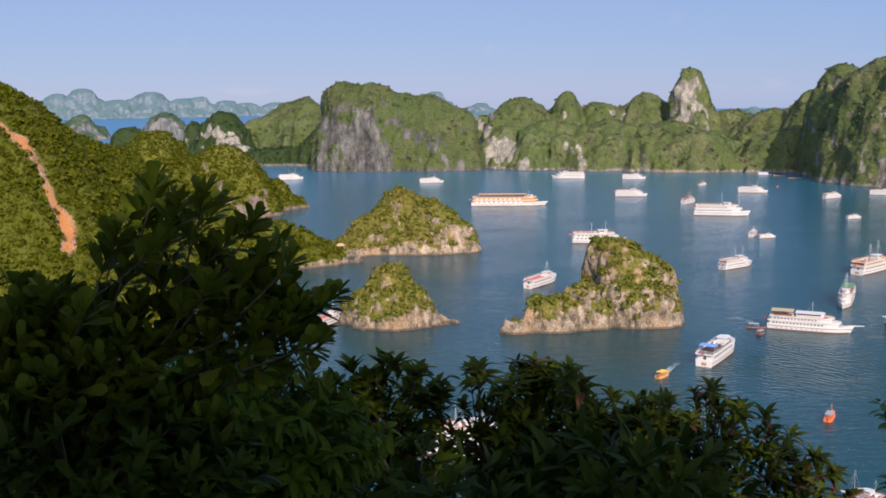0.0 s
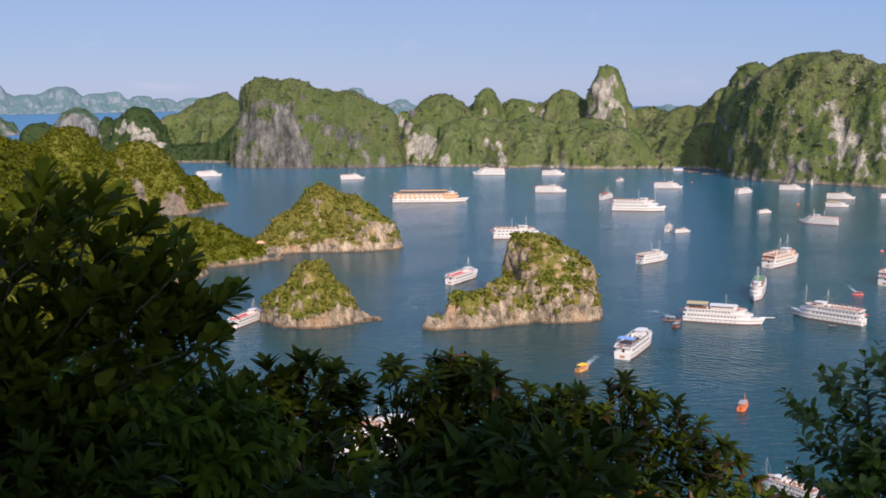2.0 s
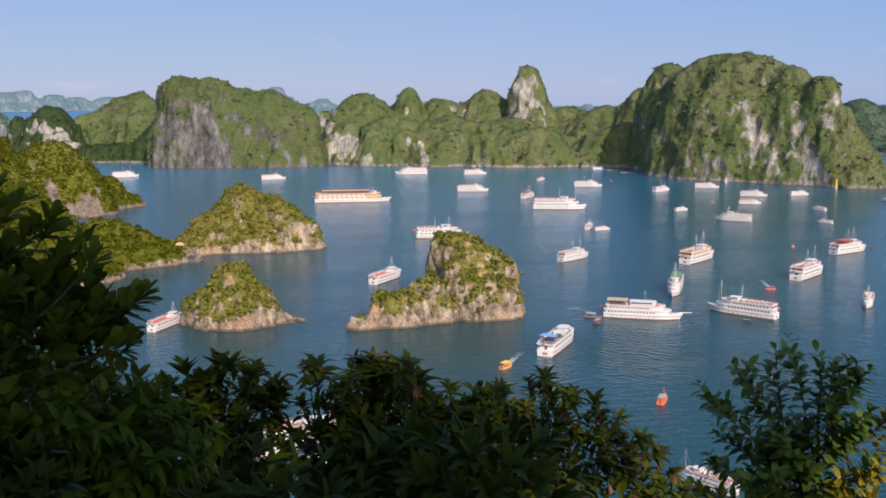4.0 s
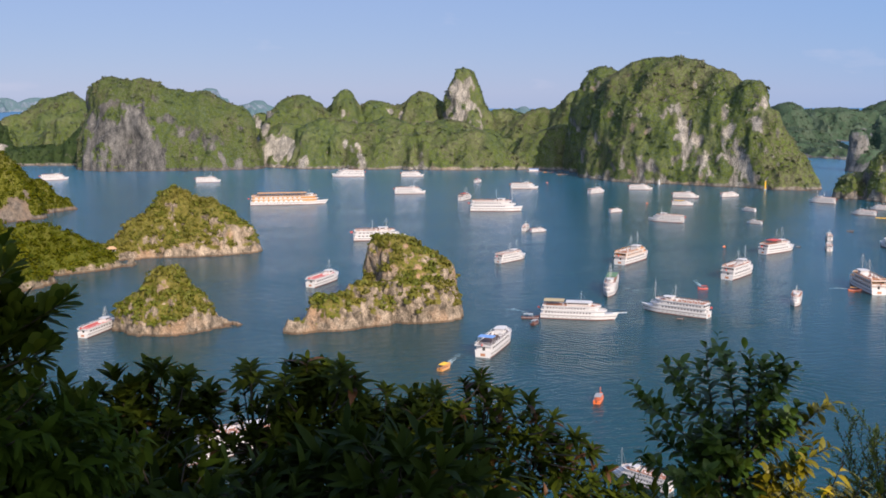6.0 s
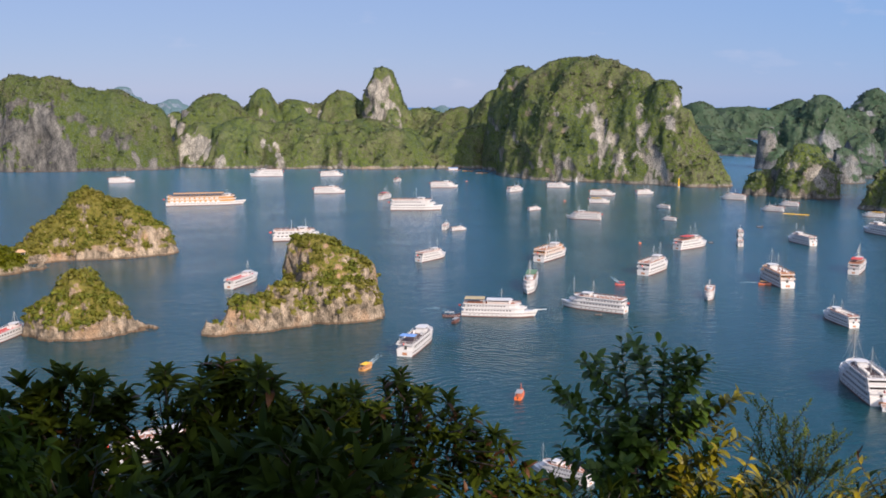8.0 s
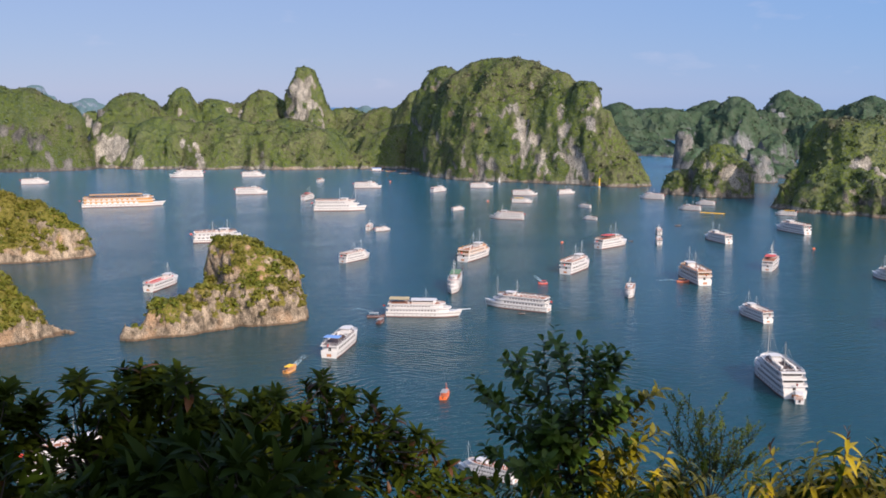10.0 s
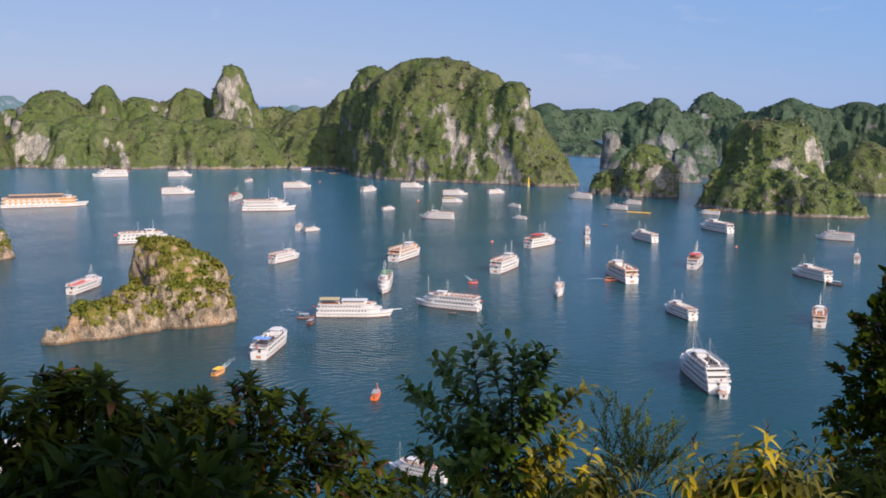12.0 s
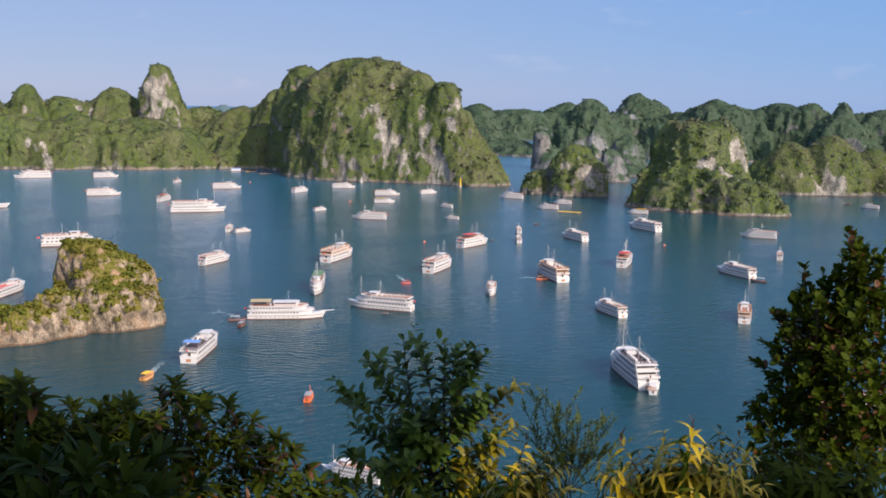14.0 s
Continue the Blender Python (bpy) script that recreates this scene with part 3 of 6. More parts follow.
karst('eastern_ridge', [
    (866.9, 1099.3, 72.0, 55.2, 80.0, 1.5),
    (1014.1, 1159.0, 72.0, 55.2, 88.3, 1.6),
    (948.7, 1029.5, 52.3, 41.8, 50.7, 1.6),
    (1010.4, 997.8, 88.0, 67.9, 81.0, 1.6),
    (1143.5, 1001.4, 56.8, 45.4, 76.5, 2.0),
    (1155.5, 956.5, 49.3, 39.4, 74.9, 2.0),
    (1051.7, 830.4, 42.0, 30.4, 81.0, 1.5),
    (1113.0, 815.9, 72.2, 57.7, 71.6, 1.8),
    (1149.6, 763.4, 92.8, 74.2, 76.4, 1.8),
    (1027.9, 1092.5, 72.4, 36.2, 61.8, 2.5),
    (1117.7, 1030.1, 73.4, 36.7, 67.6, 2.5),
    (957.3, 1154.8, 67.6, 33.8, 59.2, 2.5),
    (1143.8, 970.5, 67.6, 33.8, 66.7, 2.5),
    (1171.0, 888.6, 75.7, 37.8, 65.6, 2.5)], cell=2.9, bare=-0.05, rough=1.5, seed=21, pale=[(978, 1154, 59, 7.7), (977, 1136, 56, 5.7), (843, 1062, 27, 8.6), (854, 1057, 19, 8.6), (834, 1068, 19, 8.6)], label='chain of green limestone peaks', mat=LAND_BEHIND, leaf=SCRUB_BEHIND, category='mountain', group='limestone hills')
karst('eastern_foothill', [
    (716.7, 618.3, 38.9, 31.1, 46.4, 1.9),
    (752.1, 597.8, 37.3, 29.9, 52.1, 1.9),
    (787.2, 582.5, 36.6, 29.3, 41.3, 1.8),
    (830.6, 570.8, 45.2, 36.1, 47.5, 1.8)], cell=3.0, bare=-0.02, seed=22, pale=[(730, 580, 13, 7.3), (735, 572, 10, 7.2), (722, 585, 8, 6.4)], label='rocky green foothills at the water', leaf=SCRUB, category='mountain', group='limestone hills')
karst('cliff_islet', [
    (518.6, 673.7, 27.0, 21.0, 43.5, 2.6),
    (500.0, 694.5, 19.7, 13.8, 20.8, 2.5),
    (527.9, 660.2, 16.0, 11.0, 30.5, 2.8)], cell=1.8, bare=0.16, rough=1.6, trees=40, seed=23, pale=[(514, 657, 20, 4.5), (521, 654, 12, 4.0)], label='pale rocky islet with scrub on top', leaf=SCRUB, category='mountain', group='limestone hills')
karst('rock_tower', [
    (670.8, 934.1, 13.2, 13.2, 43.8, 5.0),
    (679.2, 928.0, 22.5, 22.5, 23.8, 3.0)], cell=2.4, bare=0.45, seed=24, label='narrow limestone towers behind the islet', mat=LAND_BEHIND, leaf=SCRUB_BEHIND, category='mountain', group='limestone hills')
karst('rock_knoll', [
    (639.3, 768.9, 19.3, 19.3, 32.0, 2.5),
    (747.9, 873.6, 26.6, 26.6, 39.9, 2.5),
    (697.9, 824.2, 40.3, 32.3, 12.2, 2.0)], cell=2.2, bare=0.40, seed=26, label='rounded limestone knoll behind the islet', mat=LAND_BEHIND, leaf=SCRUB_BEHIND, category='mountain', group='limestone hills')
karst('round_island', [
    (562.1, 568.7, 40.4, 34.4, 65.6, 4.5),
    (553.2, 563.3, 50.8, 45.7, 33.5, 3.0),
    (557.1, 511.8, 28.7, 20.1, 24.6, 2.2)], cell=1.8, bare=-0.08, rough=1.15, trees=45, radius=2.4, seed=25, pale=[(541, 545, 34, 4.0), (546, 542, 32, 4.7), (547, 533, 32, 5.3), (557, 534, 29, 4.7), (575, 541, 43, 5.4), (577, 538, 37, 4.8), (574, 543, 50, 4.8)], label='round green island with a hollowed cliff', leaf=SCRUB, category='mountain', group='limestone hills')

# ---- islets and headlands ----
karst('peninsula_islet', [
    (-24.9, 542.9, 20.6, 16.5, 35.9, 1.7),
    (-37.7, 538.9, 21.7, 15.2, 22.0, 1.8),
    (-11.8, 538.9, 19.2, 15.4, 28.9, 2.2),
    (-2.5, 534.3, 16.0, 11.2, 24.9, 3.2),
    (9.8, 534.5, 10.4, 8.4, 15.7, 4.0),
    (-13.5, 533.6, 33.1, 11.6, 13.0, 3.5),
    (-41.4, 533.6, 18.5, 9.2, 8.7, 3.0),
    (-63.8, 526.2, 22.8, 11.4, 7.2, 2.4)], cell=0.85, bare=0.20, rough=1.3, pale=[(-10, 523, 3, 2.0), (2, 523, 4, 2.4), (10, 525, 7, 3.4)], seed=31, label='rocky green headland with bare cliffs at the waterline', mat=LAND_NEAR, leaf=SCRUB_NEAR, spacing=0.5, radius=1.5, cards=22, size=0.34, card=0.42, trees=3.4, group='islets', craggy=True, shore=3.0)
karst('small_islet', [
    (-19.7, 365.9, 10.5, 8.4, 21.8, 3.6),
    (-19.2, 365.1, 18.1, 14.5, 15.4, 2.8),
    (-31.0, 365.1, 8.4, 5.9, 12.3, 3.0),
    (-2.3, 364.1, 5.9, 3.5, 1.9, 3.0)], cell=0.6, bare=0.24, rough=1.35, seed=32, label='small rocky islet with scrub', mat=LAND_NEAR, leaf=SCRUB_NEAR, spacing=0.5, radius=1.5, cards=22, size=0.34, card=0.42, trees=3.4, group='islets', craggy=True, shore=3.6)
karst('cliff_islet', [
    (60.8, 376.4, 7.9, 6.3, 29.6, 4.0),
    (66.7, 372.5, 10.9, 8.7, 27.9, 4.0),
    (70.4, 369.1, 14.3, 11.4, 26.6, 4.0),
    (80.2, 368.2, 11.3, 9.0, 20.9, 4.0),
    (70.6, 359.8, 18.5, 11.1, 15.2, 4.5),
    (39.1, 351.4, 12.6, 7.6, 12.2, 3.0),
    (50.8, 353.7, 10.3, 6.2, 15.6, 3.0),
    (26.4, 346.1, 6.0, 3.0, 4.8, 3.0)], cell=0.62, bare=0.42, rough=1.35, seed=33, label='steep limestone islet with scrub patches and a low tail', mat=LAND_NEAR, leaf=SCRUB_NEAR, spacing=0.5, radius=1.5, cards=22, size=0.34, card=0.42, trees=3.4, group='islets', craggy=True, shore=3.6)
karst('near_hill', [
    (-184.6, 388.4, 81.6, 97.9, 93.6, 2.0),
    (-146.0, 425.6, 54.3, 43.4, 64.5, 2.0),
    (-118.6, 454.8, 45.9, 23.0, 43.5, 2.0),
    (-97.7, 490.4, 31.6, 12.6, 18.5, 2.0),
    (-83.8, 492.9, 24.4, 9.8, 19.7, 1.8),
    (-66.7, 502.6, 24.0, 9.0, 10.5, 1.7),
    (-78.0, 511.0, 16.0, 10.0, 10.5, 1.8)], cell=1.9, bare=-0.5, steep=1.2, seed=41, soil=[(-162, 359, 0.9), (-157, 359.5, 1.4), (-153.5, 359, 1.6), (-150, 357.5, 1.1), (-147.5, 356.5, 0.6), (-145, 356.5, 0.2), (-143.5, 354.5, 0.2), (-141.5, 351.5, 0.6), (-138, 349.3, 0.9), (-135, 347.7, 1.2), (-132.5, 346, 1.5), (-131.5, 343, 1.4), (-132.3, 339, 0.6)], label='steep green hillside with a bare orange earth slide', mat=LAND_HILL, leaf=SCRUB_HILL, spacing=0.9, radius=1.8, cards=18, size=0.34, card=0.6, trees=5.0, flutes=False, category='hill')
karst('far_headland', [
    (-193.3, 662.4, 43.6, 34.9, 63.5, 2.2),
    (-159.9, 712.3, 44.0, 27.0, 52.0, 2.0),
    (-148.6, 735.0, 32.0, 20.0, 38.0, 2.0),
    (-136.2, 757.9, 33.2, 16.6, 22.5, 2.2)], cell=1.9, bare=-0.05, steep=1.1, seed=42, bald=[(-169, 700, 0.8), (-161, 698, 0.1), (-154, 692, 1.8), (-147, 691, 2.6), (-141, 692, 3.0), (-134, 696, 3.4), (-125, 703, 2.0)], label='green headland with a grey scree slope', mat=LAND_SCREE, leaf=SCRUB_HILL, spacing=0.9, radius=1.8, cards=18, size=0.34, card=0.6, trees=5.0, flutes=False, category='hill')

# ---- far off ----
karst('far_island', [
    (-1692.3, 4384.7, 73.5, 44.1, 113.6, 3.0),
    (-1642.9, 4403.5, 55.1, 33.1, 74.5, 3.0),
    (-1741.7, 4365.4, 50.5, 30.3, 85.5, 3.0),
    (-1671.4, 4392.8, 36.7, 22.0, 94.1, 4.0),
    (-1695.7, 4383.4, 110.2, 66.1, 60.8, 3.0)], cell=8, bare=0.4, rough=1.5, seed=51, label='limestone island on the horizon with haze painted in blue-green', mat=LAND_FAR, group='far islands')
karst('far_island', [
    (-1592.4, 4422.0, 86.4, 51.9, 134.7, 3.0),
    (-1532.7, 4443.1, 64.8, 38.9, 86.2, 3.0),
    (-1651.9, 4400.2, 59.4, 35.7, 99.8, 3.0),
    (-1567.2, 4431.0, 43.2, 25.9, 110.6, 4.0),
    (-1596.4, 4420.6, 129.7, 77.8, 69.3, 3.0)], cell=8, bare=0.4, rough=1.5, seed=52, label='limestone island on the horizon with haze painted in blue-green', mat=LAND_FAR, group='far islands')
karst('far_island', [
    (-1460.1, 4467.4, 95.1, 57.0, 83.2, 3.0),
    (-1390.6, 4489.6, 71.3, 42.8, 54.0, 3.0),
    (-1526.4, 4445.2, 65.4, 39.2, 63.2, 3.0),
    (-1430.6, 4477.0, 47.5, 28.5, 68.7, 4.0),
    (-1462.4, 4466.7, 142.6, 85.6, 44.6, 3.0)], cell=8, bare=0.4, rough=1.5, seed=53, label='limestone island on the horizon with haze painted in blue-green', mat=LAND_FAR, group='far islands')
karst('far_island', [
    (-1318.8, 4511.2, 99.4, 59.6, 116.7, 3.0),
    (-1244.6, 4532.2, 74.6, 44.7, 73.1, 3.0),
    (-1390.5, 4489.6, 68.3, 41.0, 85.8, 3.0),
    (-1287.3, 4520.3, 49.7, 29.8, 95.0, 4.0),
    (-1321.9, 4510.3, 149.1, 89.5, 58.2, 3.0)], cell=8, bare=0.4, rough=1.5, seed=54, label='limestone island on the horizon with haze painted in blue-green', mat=LAND_FAR, group='far islands')
karst('far_island', [
    (-1176.9, 4550.3, 86.4, 51.9, 86.9, 3.0),
    (-1110.3, 4567.0, 64.8, 38.9, 54.2, 3.0),
    (-1240.7, 4533.3, 59.4, 35.7, 64.1, 3.0),
    (-1148.6, 4557.5, 43.2, 25.9, 70.7, 4.0),
    (-1179.1, 4549.7, 129.7, 77.8, 43.3, 3.0)], cell=8, bare=0.4, rough=1.5, seed=55, label='limestone island on the horizon with haze painted in blue-green', mat=LAND_FAR, group='far islands')
karst('far_island', [
    (-1110.8, 4566.8, 69.2, 41.5, 93.7, 3.0),
    (-1057.4, 4579.5, 51.9, 31.1, 58.1, 3.0),
    (-1162.8, 4553.9, 47.5, 28.5, 68.3, 3.0),
    (-1088.1, 4572.3, 34.6, 20.7, 76.0, 4.0),
    (-1113.2, 4566.3, 103.7, 62.2, 45.8, 3.0)], cell=8, bare=0.4, rough=1.5, seed=56, label='limestone island on the horizon with haze painted in blue-green', mat=LAND_FAR, group='far islands')
karst('far_island', [
    (-993.2, 4593.9, 73.5, 44.1, 74.2, 3.0),
    (-934.8, 4606.1, 55.1, 33.1, 45.4, 3.0),
    (-1049.0, 4581.4, 50.5, 30.3, 54.1, 3.0),
    (-968.3, 4599.2, 36.7, 22.0, 59.9, 4.0),
    (-994.9, 4593.5, 110.2, 66.1, 35.8, 3.0)], cell=8, bare=0.4, rough=1.5, seed=57, label='limestone island on the horizon with haze painted in blue-green', mat=LAND_FAR, group='far islands')
karst('far_island', [
    (-936.7, 4768.9, 89.4, 26.8, 61.8, 3.0),
    (-864.3, 4782.5, 67.0, 20.1, 36.1, 3.0),
    (-1005.0, 4754.9, 61.4, 18.4, 44.3, 3.0),
    (-905.8, 4774.8, 44.7, 13.4, 49.0, 4.0),
    (-938.1, 4768.6, 134.1, 40.2, 27.9, 3.0)], cell=8, bare=0.4, rough=1.5, seed=58, label='limestone island on the horizon with haze painted in blue-green', mat=LAND_FAR, group='far islands')
karst('far_island', [
    (-791.9, 4795.0, 89.4, 26.8, 62.5, 3.0),
    (-718.3, 4806.6, 67.0, 20.1, 35.5, 3.0),
    (-861.4, 4783.1, 61.4, 18.4, 44.1, 3.0),
    (-760.5, 4800.1, 44.7, 13.4, 49.1, 4.0),
    (-793.3, 4794.8, 134.1, 40.2, 26.9, 3.0)], cell=8, bare=0.4, rough=1.5, seed=59, label='limestone island on the horizon with haze painted in blue-green', mat=LAND_FAR, group='far islands')
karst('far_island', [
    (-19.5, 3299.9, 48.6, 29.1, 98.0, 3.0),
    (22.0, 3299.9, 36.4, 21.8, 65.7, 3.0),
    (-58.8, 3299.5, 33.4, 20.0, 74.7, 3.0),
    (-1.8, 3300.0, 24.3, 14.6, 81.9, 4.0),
    (-20.1, 3299.9, 72.8, 43.7, 54.2, 3.0)], cell=6, bare=0.4, rough=1.5, seed=60, label='limestone island on the horizon with haze painted in blue-green', mat=LAND_FAR, group='far islands')
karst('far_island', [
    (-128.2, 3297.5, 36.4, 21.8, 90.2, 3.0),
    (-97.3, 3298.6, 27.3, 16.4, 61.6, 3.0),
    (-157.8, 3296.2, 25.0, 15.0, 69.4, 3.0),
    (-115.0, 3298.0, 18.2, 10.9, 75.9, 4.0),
    (-128.9, 3297.5, 54.6, 32.8, 51.5, 3.0)], cell=6, bare=0.4, rough=1.5, seed=61, label='limestone island on the horizon with haze painted in blue-green', mat=LAND_FAR, group='far islands')
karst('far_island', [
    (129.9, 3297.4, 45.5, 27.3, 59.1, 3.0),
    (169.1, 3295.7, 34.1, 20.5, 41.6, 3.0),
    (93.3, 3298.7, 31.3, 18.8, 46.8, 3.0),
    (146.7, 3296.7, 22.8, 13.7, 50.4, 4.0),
    (129.8, 3297.4, 68.3, 41.0, 35.6, 3.0)], cell=6, bare=0.4, rough=1.5, seed=62, label='limestone island on the horizon with haze painted in blue-green', mat=LAND_FAR, group='far islands')
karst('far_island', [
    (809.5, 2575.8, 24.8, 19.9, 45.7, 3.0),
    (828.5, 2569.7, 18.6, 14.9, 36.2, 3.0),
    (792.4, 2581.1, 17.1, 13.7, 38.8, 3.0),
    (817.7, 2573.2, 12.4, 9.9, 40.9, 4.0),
    (810.0, 2575.6, 37.2, 29.8, 32.9, 3.0)], cell=6, bare=0.4, rough=1.5, seed=63, label='limestone island on the horizon with haze painted in blue-green', mat=LAND_FAR, group='far islands')

# ---- boats ----
HULL_WHITE = plain("white_hull_paint", (0.60, 0.572, 0.565), 0.35, vary=0.06, scale=0.5)
CABIN_WHITE = plain("white_cabin_paint", (0.58, 0.55, 0.545), 0.45, vary=0.06, scale=0.7)
GLASS_PALE = plain("grey_cabin_glass", (0.17, 0.155, 0.165), 0.15, vary=0.2)
GLASS_DARK = plain("dark_cabin_glass", (0.045, 0.04, 0.04), 0.1, vary=0.1)
TEAK = plain("brown_deck_planks", (0.33, 0.13, 0.075), 0.7, vary=0.2)
ORANGE_TRIM = plain("orange_varnish", (0.62, 0.29, 0.085), 0.5, vary=0.12)
OCHRE = plain("ochre_cabin_wall", (0.52, 0.27, 0.09), 0.6, vary=0.15)
RED_PAINT = plain("red_roof_paint", (0.55, 0.06, 0.04), 0.55, vary=0.12)
ORANGE_PAINT = plain("orange_hull_paint", (0.78, 0.16, 0.04), 0.5, vary=0.1)
RAIL_WOOD = plain("orange_brown_rail_wood", (0.42, 0.19, 0.10), 0.6, vary=0.15)
MAROON = plain("dark_red_timber", (0.10, 0.032, 0.025), 0.6, vary=0.2)
TAN_CANVAS = plain("tan_canvas", (0.42, 0.33, 0.19), 0.9, vary=0.15)
GREEN_CANVAS = plain("green_canvas", (0.10, 0.20, 0.11), 0.9, vary=0.15)
BLUE_CANVAS = plain("blue_canvas", (0.16, 0.30, 0.62), 0.9, vary=0.15)
YELLOW_CANVAS = plain("yellow_canvas", (0.85, 0.48, 0.04), 0.9, vary=0.12)
DARK_WOOD = plain("dark_boat_timber", (0.07, 0.035, 0.025), 0.6, vary=0.2)
STEEL = plain("grey_mast_metal", (0.45, 0.43, 0.41), 0.4, 0.4)
BLUE_STRIPE = plain("dark_brown_stripe", (0.13, 0.075, 0.07), 0.4)
BOOT = plain("brown_boot_paint", (0.20, 0.09, 0.07), 0.6)
FOAM = plain("white_foam", (0.30, 0.38, 0.40), 0.9, vary=0.2, scale=0.6)


def part(name, bm, mat, parent, label=""):
    me = bpy.data.meshes.new(name)
    bm.to_mesh(me)
    bm.free()
    me.materials.append(mat)
    ob = new(name, me)
    ob.parent = parent
    return tagged(ob, label)


def share(name, ob, at, parent, turn=0.0):
    """Another piece on the same mesh."""
    twin = new(name, ob.data)
    twin.parent = parent
    twin.matrix_basis = pose(*at, 0, 0, turn)
    return twin


def slab(bm, outline, z0, z1, bevel=0.0):
    """A plate or block over a plan outline."""
    lo = [bm.verts.new((x, y, z0)) for x, y in outline]
    hi = [bm.verts.new((x, y, z1)) for x, y in outline]
    n = len(outline)
    bm.faces.new(lo[::-1])
    top = bm.faces.new(hi)
    for i in range(n):
        bm.faces.new((lo[i], lo[(i + 1) % n], hi[(i + 1) % n], hi[i]))
    if bevel:
        bmesh.ops.bevel(bm, geom=list(top.edges), offset=bevel, segments=1, affect="EDGES")
    return bm


def box(bm, x0, x1, y0, y1, z0, z1):
    return slab(bm, [(x0, y0), (x1, y0), (x1, y1), (x0, y1)], z0, z1)


def rod(bm, a, b, r0, r1=None, sides=6):
    a, b = Vector(a), Vector(b)
    r1 = r0 if r1 is None else r1
    q = (b - a).to_track_quat("Z", "Y").to_matrix()
    ring = []
    for c, r in ((a, r0), (b, r1)):
        ring.append([bm.verts.new(c + q @ Vector((r * math.cos(k * 2 * math.pi / sides), r * math.sin(k * 2 * math.pi / sides), 0))) for k in range(sides)])
    for k in range(sides):
        bm.faces.new((ring[0][k], ring[0][(k + 1) % sides], ring[1][(k + 1) % sides], ring[1][k]))
    bm.faces.new(ring[0][::-1])
    bm.faces.new(ring[1])
    return bm


def cabin_outline(x0, x1, half, nose=1.6):
    return [(x0, -half * 0.92), (x0 + 0.15 * (x1 - x0), -half), (x1 - nose, -half), (x1 - nose * 0.35, -half * 0.72), (x1, -half * 0.3), (x1, half * 0.3), (x1 - nose * 0.35, half * 0.72), (x1 - nose, half), (x0 + 0.15 * (x1 - x0), half), (x0, half * 0.92)]


def half_beam(u, beam):
    taper = 1.0 if u < 0.64 else max(0.03, 1 - ((u - 0.64) / 0.36) ** 2.4)
    return beam / 2 * taper * (0.88 + 0.12 * min(1, u / 0.2))


def sheer(u, side):
    return side + 1.1 * max(0, (u - 0.55) / 0.45) ** 2 + 0.35 * max(0, (0.2 - u) / 0.2)


def hull_shape(length, beam, side, lo=None, hi=None, out=0.0, n=16):
    """A ship's hull, or with lo and hi a band running round it between two heights."""
    bm = bmesh.new()
    rows = []
    for i in range(n + 1):
        u = i / n
        x, b, z = -length / 2 + u * length, half_beam(u, beam), sheer(u, side)
        rake = 0.06 * length * max(0, (u - 0.7) / 0.3) ** 2
        if lo is None:
            ring = [(0, -0.9), (0.7 * b, -0.7), (0.93 * b, 0.0), (0.97 * b, z * 0.5), (b, z)]
        else:
            f = [min(1.0, s / z) for s in (lo, hi)]
            ring = [((0.93 + 0.07 * q) * b + out, s) for q, s in zip(f, (lo, hi))]
        side_a = [bm.verts.new((x + rake * max(0, w) / z, y, w)) for y, w in ring]
        side_b = [bm.verts.new((x + rake * max(0, w) / z, -y, w)) for y, w in ring]
        rows.append((side_a, side_b))
    for (a0, b0), (a1, b1) in zip(rows[:-1], rows[1:]):
        for k in range(len(a0) - 1):
            bm.faces.new((a0[k], a0[k + 1], a1[k + 1], a1[k]))
            bm.faces.new((b0[k], b1[k], b1[k + 1], b0[k + 1]))
        if lo is None:
            bm.faces.new((a0[-1], b0[-1], b1[-1], a1[-1]))
    for a, b in (rows[0], rows[-1]):
        if lo is None:
            bm.faces.new((*a, *b[::-1]))
    bmesh.ops.recalc_face_normals(bm, faces=bm.faces)
    return bm


def railing(bm, outline, z, high=0.95, step=2.2, thick=0.05):
    pts = [Vector((x, y, z)) for x, y in outline]
    for p, q in zip(pts, pts[1:]):
        for lift in (high, high * 0.5):
            rod(bm, p + Vector((0, 0, lift)), q + Vector((0, 0, lift)), thick, sides=4)
        count = max(1, int((q - p).length / step))
        for k in range(count):
            c = p.lerp(q, k / count)
            rod(bm, c, c + Vector((0, 0, high)), thick, sides=4)
    return bm


def parapet(outline, z, high, thick=0.12):
    """A low solid wall round a deck's edge."""
    bm = bmesh.new()
    n = len(outline)
    loops = []
    for i, (x, y) in enumerate(outline):
        (px, py), (qx, qy) = outline[i - 1], outline[(i + 1) % n]
        d = Vector((qx - px, qy - py)).normalized()
        ix, iy = x - d.y * thick, y + d.x * thick
        loops.append([bm.verts.new(p) for p in ((x, y, z), (x, y, z + high), (ix, iy, z + high), (ix, iy, z))])
    for a, b in zip(loops, loops[1:] + loops[:1]):
        for k in range(4):
            bm.faces.new((a[k], b[k], b[(k + 1) % 4], a[(k + 1) % 4]))
    bmesh.ops.recalc_face_normals(bm, faces=bm.faces)
    return bm


